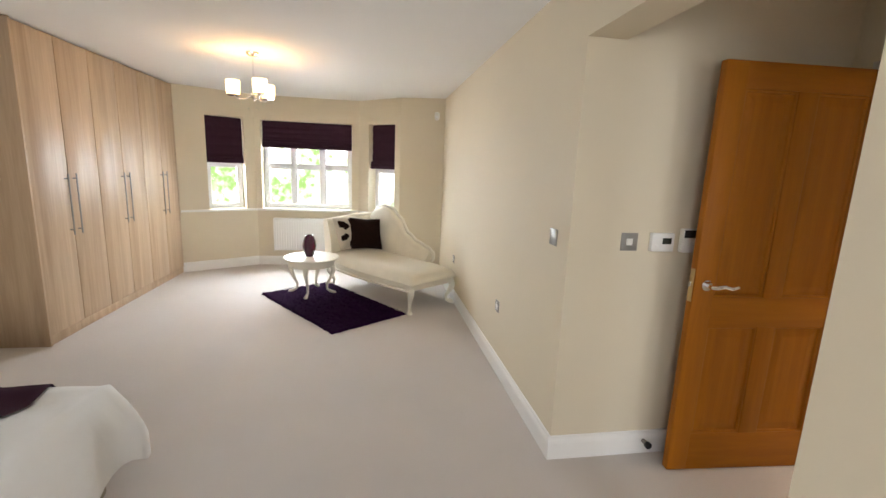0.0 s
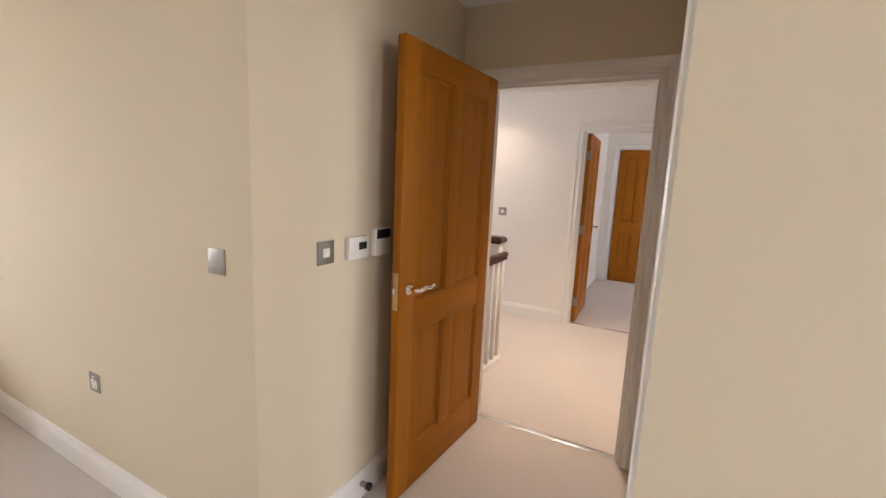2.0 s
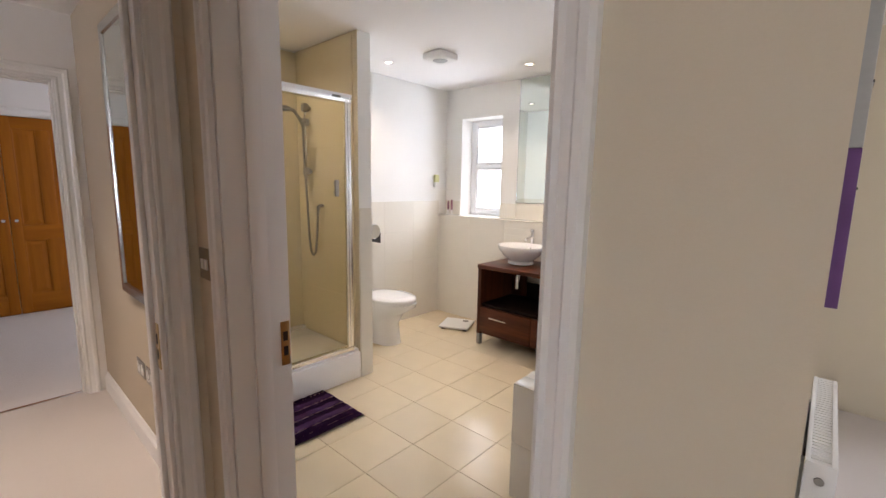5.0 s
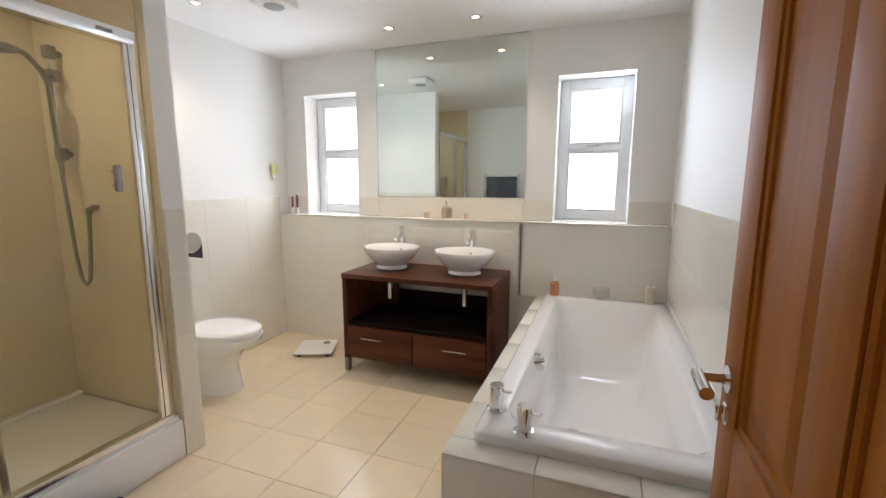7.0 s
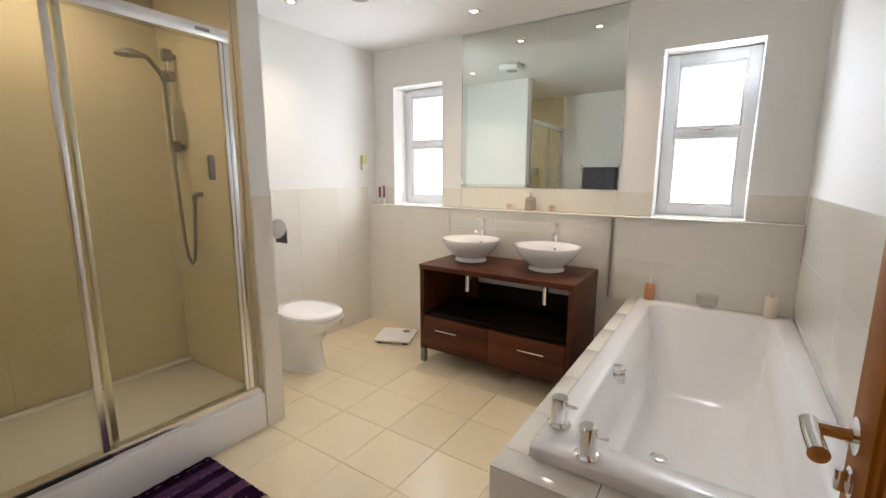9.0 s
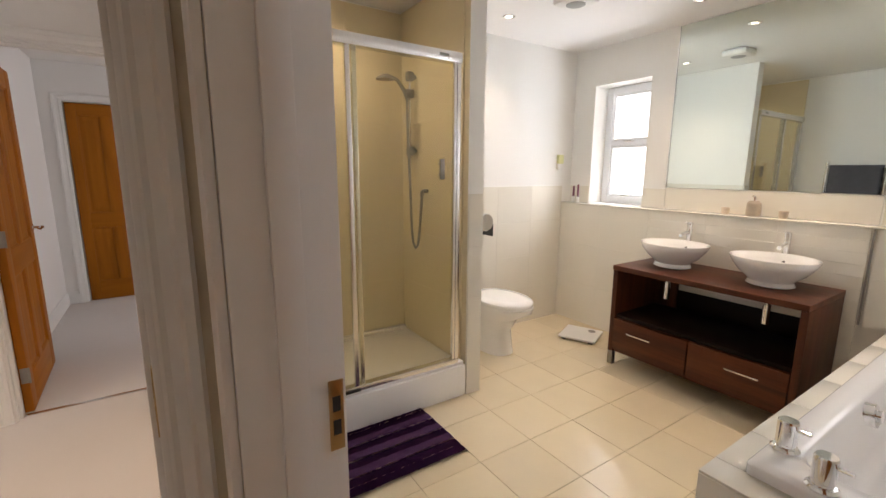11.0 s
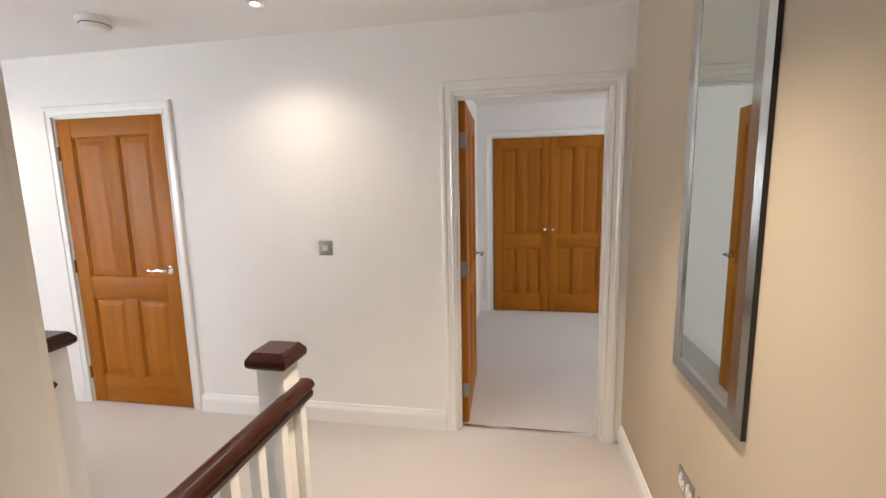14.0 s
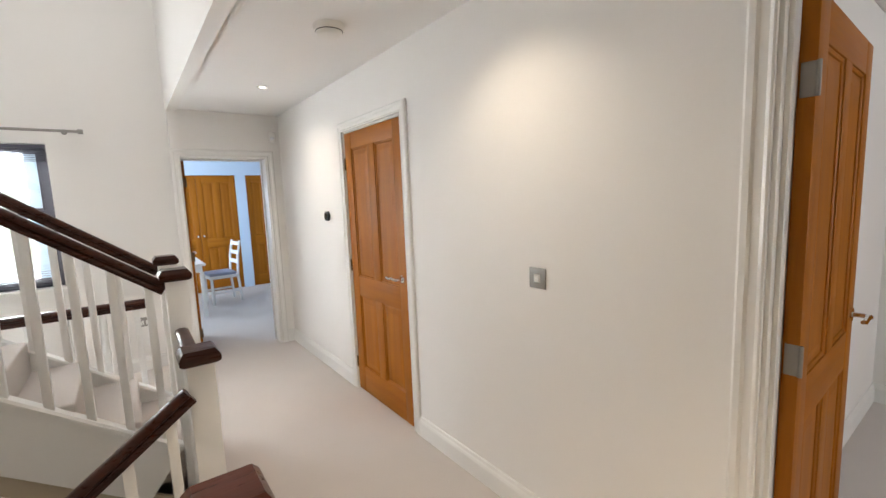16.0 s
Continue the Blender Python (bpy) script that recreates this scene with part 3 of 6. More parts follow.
d1 = doorway("door_1", "x", -2.24, -2.12, 0.195, 1.07, 2.005, "white moulded frame of the bedroom doorway", stop=(-2.195, -2.16))
d2 = doorway("door_2", "y", -0.065, 0.108, -3.335, -2.405, 2.005, "white moulded frame of the bathroom doorway", arch_lo=False, stop=(0.0, 0.045), w=0.042)
d3 = doorway("door_3", "x", 0.0, 0.12, 0.10, 0.968, 2.02, "white moulded frame of the far room doorway", stop=(0.03, 0.07))
d4 = doorway("door_4", "x", 0.0, 0.12, 2.80, 3.662, 2.02, "white moulded frame of the cupboard door", arch_hi=False)
d5 = doorway("door_5", "y", 5.25, 5.47, -0.93, -0.137, 1.98, "white moulded frame of the study doorway", stop=(5.40, 5.43))
d6 = doorway("door_6", "x", 2.60, 2.72, -0.40, 0.92, 2.05, "white moulded frame of the wardrobe doors", arch_hi=False)


def plate_on_jamb(parent, axis, u, v, z, sgn):
    """A brass strike plate with two dark keeps let into a lining."""
    lo, hi = ((u - 0.013, v, z - 0.065), (u + 0.013, v + sgn * 0.003, z + 0.065)) if axis == "y" else ((v, u - 0.013, z - 0.065), (v + sgn * 0.003, u + 0.013, z + 0.065))
    p = boxpart("strike_plate", lo, hi, BRASS, parent, 0.001, "aged brass strike plate")
    # dark blocks on the plate painted as the shade in its holes
    for dz in (0.022, -0.022):
        lo2 = (lo[0] + 0.006, lo[1] + sgn * 0.001, z + dz - 0.014) if axis == "y" else (lo[0] + sgn * 0.001, lo[1] + 0.006, z + dz - 0.014)
        hi2 = (hi[0] - 0.006, hi[1] + sgn * 0.0006, z + dz + 0.014) if axis == "y" else (hi[0] + sgn * 0.0006, hi[1] - 0.006, z + dz + 0.014)
        boxpart("keep_hole", lo2, hi2, HOLE_SHADE, p)


plate_on_jamb(d2, "x", -0.045, -2.425, 0.965, -1)
plate_on_jamb(d1, "y", -2.215, 0.215, 0.97, 1)

# ---- windows ----


def sash(bm, lo, hi, w, d0, d1):
    """A rectangular frame in the u-z plane."""
    (a, b), (c, d) = lo, hi
    for p, q in (((a, d0, b), (a + w, d1, d)), ((c - w, d0, b), (c, d1, d)), ((a + w, d0, b), (c - w, d1, b + w)), ((a + w, d0, d - w), (c - w, d1, d))):
        bx(bm, p, q, 0.004)


def window(name, m, w, z0, z1, bars_v, bars_h, depth, label, material=UPVC, pane=None, sill=True, fw=0.055):
    """A window in local u (along the wall), v (outwards), z; set back by depth."""
    e = thing(name, m, label, "window", kind="structure")
    bm = fresh()
    sash(bm, (0.003, z0 + 0.003), (w - 0.003, z1 - 0.003), fw, depth, depth + 0.06)
    part("window_frame", bm, material, e)
    us, zs = [fw] + list(bars_v) + [w - fw], [z0 + fw] + list(bars_h) + [z1 - fw]
    for u in bars_v:
        boxpart("mullion", (u - 0.03, depth - 0.004, z0 + fw), (u + 0.03, depth + 0.055, z1 - fw), material, e, 0.004)
    for z in bars_h:
        for u0, u1 in zip(us, us[1:]):
            boxpart("transom", (u0 + (0.03 if u0 in bars_v else 0), depth + 0.002, z - 0.022), (u1 - (0.03 if u1 in bars_v else 0), depth + 0.05, z + 0.022), material, e, 0.004)
    for u0, u1 in zip(us, us[1:]):
        for q0, q1 in zip(zs, zs[1:]):
            p = boxpart("pane", (u0, depth + 0.026, q0), (u1, depth + 0.032, q1), pane or CLEAR, e)
            p.visible_shadow = False
            bm = fresh()
            sash(bm, (u0 + (0.03 if u0 in bars_v else 0.0), q0 + (0.022 if q0 in bars_h else 0)), (u1 - (0.03 if u1 in bars_v else 0.0), q1 - (0.022 if q1 in bars_h else 0)), 0.02, depth + 0.010, depth + 0.048)
            part("bead", bm, material, e)
    if sill:
        boxpart("window_sill", (-0.04, -0.03, z0 - 0.028), (w + 0.04, depth, z0 - 0.001), TRIM, e, 0.005)
    return e


def wall_frame(a, d, n, s):
    p = a + d * s
    return Matrix(((d.x, n.x, 0, p.x), (d.y, n.y, 0, p.y), (0, 0, 1, 0), (0, 0, 0, 1)))


wC = wall_frame(*bayC[:3], 0.10)
wR = wall_frame(*bayR[:3], 0.10)
wL = wall_frame(*bayL[:3], 0.14)
window("window_1", wC, 1.26, SILL, HEAD, (0.43, 0.84), (1.44,), 0.14, "white casement window in the middle of the bay", sill=False)
window("window_2", wR, 0.50, SILL, HEAD, (), (1.44,), 0.14, "narrow white casement window in the bay", sill=False)
window("window_3", wL, 0.48, SILL, HEAD, (), (1.44,), 0.14, "narrow white casement window in the bay", sill=False)
# one board runs under all three bay windows
bm = fresh()
ins = [Vector(p) for p in BAY[1:5]]
out = [(-4.24, 5.27), (-4.815, 5.825), (-6.225, 5.825), (-7.05, 5.335)]
back = [(-6.87, 5.60), (-6.29, 5.96), (-4.75, 5.96), (-4.36, 5.55)]
prism(bm, out + back, SILL - 0.03, SILL - 0.002)
solid("window_board", bm, TRIM, "white painted bay window board", kind="structure", smooth=None)

for nm, x0, x1 in (("window_4", -1.04, -0.52), ("window_5", -3.17, -2.67)):
    w = x1 - x0
    m = Matrix(((1, 0, 0, x0), (0, -1, 0, -3.11), (0, 0, 1, 0), (0, 0, 0, 1)))
    # these panes glow by themselves to look daylit
    e = window(nm, m, w, 1.10, 2.115, (), (1.63,), 0.17, "small white window with frosted panes", pane=FROST_GLOW, sill=False, fw=0.064)
    for z in (1.645, 1.175):
        boxpart("window_catch", (w / 2 - 0.045, 0.15, z - 0.008), (w / 2 + 0.045, 0.166, z + 0.006), CHROME, e, 0.003, "small chrome window catch")
m = Matrix(((1, 0, 0, -2.95), (0, 1, 0, 5.35), (0, 0, 1, 0), (0, 0, 0, 1)))
window("window_6", m, 1.11, 0.88, 2.06, (0.555,), (1.50,), 0.05, "grey framed stair window", material=mat("grey_window_frame", (0.13, 0.13, 0.16), 0.35, var=0.05))
m = Matrix(((1, 0, 0, -6.1), (0, -1, 0, -3.20), (0, 0, 1, 0), (0, 0, 0, 1)))
window("window_7", m, 1.7, 0.85, 2.1, (0.57, 1.13), (1.48,), 0.10, "white casement window behind the bed end")
setting("backdrop_garden", [((-14, 13.0, -4), (0, 13.05, 7))], GARDEN, "bright hazy garden beyond the bay")
setting("backdrop_stair", [((-2.98, 6.6, 0.2), (-1.2, 6.62, 3.0))], GARDEN_N, "bright hazy garden beyond the stair window")

# ---- doors ----


def lever(parent, x, z, side, y, flip=1, straight=False):
    """A chrome lever on a round rose; the straight one has a thumbturn below it."""
    bm = fresh()
    cyl(bm, (x, y, z), (x, y + side * 0.008, z), 0.026, seg=20)
    h = part("door_handle", bm, CHROME, parent, "polished chrome lever handle")
    if straight:
        bm = fresh()
        cyl(bm, (x, y + side * 0.006, z), (x, y + side * 0.050, z), 0.010, seg=14)
        tube(bm, [(x + 0.010, y + side * 0.056, z), (x - 0.03, y + side * 0.057, z - 0.001), (x - 0.075, y + side * 0.055, z - 0.003)], 0.0125, 16)
        part("lever", bm, CHROME, h)
        bm = fresh()
        cyl(bm, (x, y, z - 0.07), (x, y + side * 0.006, z - 0.07), 0.022, seg=20)
        bx(bm, (x - 0.005, y + side * 0.005, z - 0.086), (x + 0.005, y + side * 0.022, z - 0.054), 0.002)
        part("thumbturn", bm, CHROME, h)
        return h
    bm = fresh()
    tube(bm, [(x, y + side * 0.006, z), (x, y + side * 0.045, z), (x - flip * 0.012, y + side * 0.056, z), (x - flip * 0.05, y + side * 0.056, z + 0.006), (x - flip * 0.09, y + side * 0.054, z - 0.004), (x - flip * 0.125, y + side * 0.052, z + 0.004)], 0.0095, 10, [1, 1, 1.1, 1.0, 0.9, 0.75])
    part("lever", bm, CHROME, h)
    return h


def leaf(name, m, w, h, label, handle=None, knob=None, hinge_mat=BRONZE, rails=True, category="door", group="", latch=False, thick=0.04, hinges=True, straight=False):
    """A four-panel oak door: x from the hinge, y through it, z up."""
    e = thing(name, m, label, category, group)
    t, s = thick / 2, 0.105 if w > 0.7 else 0.085
    z = [0.0, 0.20, 0.775, 0.925, h - 0.115, h]
    boxpart("stile", (0, -t, 0), (s, t, h), OAK_V, e, 0.002)
    boxpart("stile", (w - s, -t, 0), (w, t, h), OAK_V, e, 0.002)
    for nm, a, b in (("bottom_rail", z[0], z[1]), ("lock_rail", z[2], z[3]), ("top_rail", z[4], z[5])):
        boxpart(nm, (s, -t + 0.0006, a), (w - s, t - 0.0006, b), OAK_H, e, 0.0015)
    c = w / 2
    k = 0.048
    for a, b in ((z[1], z[2]), (z[3], z[4])):
        boxpart("muntin", (c - k, -t + 0.0006, a), (c + k, t - 0.0006, b), OAK_V, e, 0.0015)
        for u0, u1 in ((s, c - k), (c + k, w - s)):
            # one solid panel: flat margin, sloping shoulder, raised field on both faces
            bm = fresh()
            side = {}
            for sg in (-1, 1):
                side[sg] = [[bm.verts.new((x, sg * d, q)) for x, q in ((u0 + g, a + g), (u1 - g, a + g), (u1 - g, b - g), (u0 + g, b - g))] for g, d in ((0.0, 0.0068), (0.024, 0.0068), (0.054, 0.0118))]
                for r0, r1 in zip(side[sg], side[sg][1:]):
                    for i in range(4):
                        bm.faces.new((r0[i], r0[(i + 1) % 4], r1[(i + 1) % 4], r1[i]))
                bm.faces.new(side[sg][-1])
            for i in range(4):
                bm.faces.new((side[-1][0][i], side[-1][0][(i + 1) % 4], side[1][0][(i + 1) % 4], side[1][0][i]))
            bmesh.ops.recalc_face_normals(bm, faces=bm.faces)
            p = part("panel", bm, OAK_V, e, smooth=None)
            for sg in (-1, 1):
                # mitred bead round the panel
                bm = fresh()
                rings = [[bm.verts.new((x, sg * d, q)) for x, q in ((u0 + g, a + g), (u1 - g, a + g), (u1 - g, b - g), (u0 + g, b - g))] for g, d in ((0.0005, 0.0072), (0.0005, t - 0.006), (0.005, t - 0.0045), (0.011, t - 0.008), (0.013, 0.0072))]
                for r0, r1 in zip(rings, rings[1:] + rings[:1]):
                    for i in range(4):
                        bm.faces.new((r0[i], r0[(i + 1) % 4], r1[(i + 1) % 4], r1[i]))
                bmesh.ops.recalc_face_normals(bm, faces=bm.faces)
                part("moulding", bm, OAK_V, p, smooth=None)
    if handle:
        for sd in handle:
            lever(e, w - 0.06, 1.0 if straight else 0.985, sd, sd * t, 1, straight)
    if latch:
        boxpart("latch_plate", (w - 0.001, -0.013, 0.90), (w + 0.003, 0.013, 1.06), BRASS, e, 0.001, "brass latch face plate")
        bm = fresh()
        bx(bm, (w + 0.002, -0.007, 0.972), (w + 0.014, 0.007, 0.998), 0.002)
        part("latch_bolt", bm, CHROME, e)
    if knob:
        bm = fresh()
        lathe(bm, [(0.008, 0), (0.007, 0.012), (0.017, 0.02), (0.019, 0.03), (0.012, 0.038), (0, 0.04)], seg=16)
        part("knob", bm, CHROME, e, "small bright knob", 60, Matrix.Translation((w - 0.045, knob * t, 0.98)) @ pose(0, 0, 0, -90 * knob, 0, 0))
    if hinges:
        for hz in (0.22, 1.0, h - 0.22):
            bm = fresh()
            cyl(bm, (-0.004, -t - 0.004, hz - 0.045), (-0.004, -t - 0.004, hz + 0.045), 0.006, seg=10)
            bx(bm, (-0.0025, -t + 0.002, hz - 0.045), (0.0, t - 0.006, hz + 0.045))
            part("hinge", bm, hinge_mat, e, "metal butt hinge")
    return e


def on(x, y, ang, z=0.006):
    return pose(x, y, z, 0, 0, ang)


# bedroom door stands open into the lobby, close to the north wall
leaf("bedroom_door", on(-2.262, 1.032, 180 - 3.6), 0.826, 1.995, "open four-panel oak door with chrome lever", handle=(1, -1), latch=True)
leaf("bathroom_door", on(-3.275, -0.068, -90.3), 0.80, 1.978, "open four-panel oak bathroom door with chrome lever", handle=(1, -1), latch=True, straight=True)
leaf("far_room_door", on(0.090, 0.918, 2.0), 0.80, 1.985, "open four-panel oak door seen almost edge on", handle=(1, -1), latch=True, hinge_mat=STEEL)
leaf("cupboard_door", on(0.024, 3.639, -90), 0.815, 1.99, "closed four-panel oak cupboard door", handle=(-1,), hinge_mat=BRONZE)
for x, a in ((-0.375, 90),):
    leaf("wardrobe_door", on(2.64, 0.888, -90), 0.628, 2.02, "closed four-panel oak wardrobe door with knob", knob=-1, group="far room wardrobe doors", category="wardrobe door", hinges=False)
    leaf("wardrobe_door", on(2.64, -0.372, 90), 0.628, 2.02, "closed four-panel oak wardrobe door with knob", knob=1, group="far room wardrobe doors", category="wardrobe door", hinges=False)
for x0, x1 in ((-0.965, 0.265), (0.445, 1.655)):
    w = (x1 - x0) / 2 - 0.002
    leaf("study_wardrobe_door", on(x0, 9.0, 0), w, 2.02, "closed four-panel oak study wardrobe door", knob=-1, group="study wardrobe doors", category="wardrobe door", hinges=False)
    leaf("study_wardrobe_door", on(x1, 9.0, 180), w, 2.02, "closed four-panel oak study wardrobe door", knob=1, group="study wardrobe doors", category="wardrobe door", hinges=False)
leaf("study_door", on(-0.888, 5.44, 87), 0.74, 1.955, "oak study door folded back inside the room", handle=(1, -1))

# ---- bedroom ----


def fitted_wardrobe():
    e = thing("fitted_wardrobe", pose(-7.06, 2.90, 0), "floor-to-ceiling fitted wardrobe in pale limed ash", "wardrobe")
    L = 2.46
    boxpart("carcass", (-0.60, 0.02, 0.0), (-0.03, L - 0.012, 2.39), ASH, e, 0.002)
    boxpart("end_panel", (-0.60, 0, 0), (0.0, 0.0195, 2.398), ASH, e, 0.002)
    boxpart("plinth", (-0.05, 0.0205, 0), (-0.012, L - 0.012, 0.075), ASH, e, 0.002)
    n = 6
    dw = (L - 0.03) / n
    for i in range(n):
        y0 = 0.022 + i * dw
        d = boxpart("door", (-0.026, y0 + 0.003, 0.08), (-0.004, y0 + dw - 0.003, 2.385), ASH, e, 0.003)
        yh = y0 + dw - 0.05 if i % 2 == 0 else y0 + 0.05
        bm = fresh()
        cyl(bm, (0.026, yh, 0.83), (0.026, yh, 1.33), 0.006, seg=10)
        for z in (0.87, 1.29):
            cyl(bm, (-0.004, yh, z), (0.027, yh, z), 0.005, seg=10)
        part("bar_handle", bm, STEEL, d, "slim steel bar handle")


fitted_wardrobe()


def cabriole(bm, x, y, h, dx, dy, r=0.022):
    """A curved leg, bulging outward at the knee and flaring at the foot."""
    prof = [(0.00, 1.0, 1.35), (0.012, 0.88, 1.6), (0.016, 0.72, 1.35), (0.004, 0.5, 0.95), (-0.010, 0.28, 0.75), (-0.008, 0.12, 0.72), (0.010, 0.045, 0.9), (0.020, 0.012, 1.15), (0.020, 0.0, 1.0)]
    tube(bm, [(x + dx * o, y + dy * o, h * f) for o, f, k in prof], r, 10, [k for o, f, k in prof])


def side_table():
    e = thing("side_table", pose(-5.28, 4.30, 0.02), "round ivory painted table with cabriole legs on the rug", "side table")
    bm = fresh()
    lathe(bm, [(0, 0.398), (0.275, 0.398), (0.303, 0.404), (0.310, 0.414), (0.303, 0.426), (0.288, 0.430), (0, 0.431)], seg=40)
    part("tabletop", bm, IVORY_P, e)
    bm = fresh()
    lathe(bm, [(0.21, 0.325), (0.25, 0.325), (0.255, 0.36), (0.26, 0.398), (0.21, 0.398), (0.21, 0.325)], seg=40)
    part("apron", bm, IVORY_P, e)
    for k in range(4):
        a = radians(-8 + 90 * k)
        bm = fresh()
        cabriole(bm, 0.20 * math.cos(a), 0.20 * math.sin(a), 0.37, 3.0 * math.cos(a), 3.0 * math.sin(a), 0.019)
        part("leg", bm, IVORY_P, e, smooth=60)
    v = thing("vase", pose(-5.30, 4.28, 0.451), "plum faceted glass vase on the round table", "vase")
    bm = fresh()
    lathe(bm, [(0, 0), (0.042, 0), (0.05, 0.012), (0.072, 0.08), (0.078, 0.13), (0.066, 0.19), (0.046, 0.235), (0.048, 0.245), (0.042, 0.245), (0.06, 0.185), (0.07, 0.13), (0.04, 0.02), (0, 0.018)], seg=14)
    part("body", bm, VASE, v, smooth=20)


side_table()


def shag_rug():
    m = Matrix.Translation((-4.94, 3.02, 0)) @ pose(0, 0, 0, 0, 0, 35.5)
    bm = fresh()
    nx, ny, w, l = 46, 74, 0.86, 1.55
    rnd = random.Random(4)
    g = [[bm.verts.new((w * i / nx + rnd.uniform(-0.008, 0.008), l * j / ny + rnd.uniform(-0.008, 0.008), (0.004 if i in (0, nx) or j in (0, ny) else 0.022 + rnd.uniform(-0.007, 0.007)))) for j in range(ny + 1)] for i in range(nx + 1)]
    for i in range(nx):
        for j in range(ny):
            bm.faces.new((g[i][j], g[i + 1][j], g[i + 1][j + 1], g[i][j + 1]))
    ob = solid("shag_rug", bm, PURPLE_RUG, "deep purple shaggy rug on the carpet", "rug", m=m)
    # loose tufts standing proud of the pile
    bm = fresh()
    for k in range(5200):
        x, y = rnd.uniform(0.005, w - 0.005), rnd.uniform(0.005, l - 0.005)
        a, ln = rnd.uniform(0, 6.28), rnd.uniform(0.012, 0.026)
        c, s = math.cos(a), math.sin(a)
        v = [bm.verts.new((x - s * 0.003, y + c * 0.003, 0.014)), bm.verts.new((x + s * 0.003, y - c * 0.003, 0.014)), bm.verts.new((x + c * ln * 0.6, y + s * ln * 0.6, 0.014 + ln))]
        bm.faces.new(v)
    part("pile", bm, PURPLE_RUG, ob, smooth=None)["kind"] = "stuff"


shag_rug()


def grid_skin(bm, f, nu, nv):
    g = [[bm.verts.new(f(i / nu, j / nv)) for j in range(nv + 1)] for i in range(nu + 1)]
    for i in range(nu):
        for j in range(nv):
            bm.faces.new((g[i][j], g[i + 1][j], g[i + 1][j + 1], g[i][j + 1]))


def pillow_mesh(w, h, t, seg=16, puff=0.55):
    bm = fresh()
    for sg in (-1, 1):
        def f(u, v):
            a, b = 2 * u - 1, 2 * v - 1
            q = max(0.0, (1 - a * a)) ** puff * max(0.0, (1 - b * b)) ** puff
            pin = 1 - 0.07 * (1 - (abs(a * b)))
            return (a * w / 2 * pin, sg * t / 2 * q, b * h / 2 * pin)
        grid_skin(bm, f, seg, seg)
    bmesh.ops.remove_doubles(bm, verts=bm.verts, dist=1e-4)
    return bm


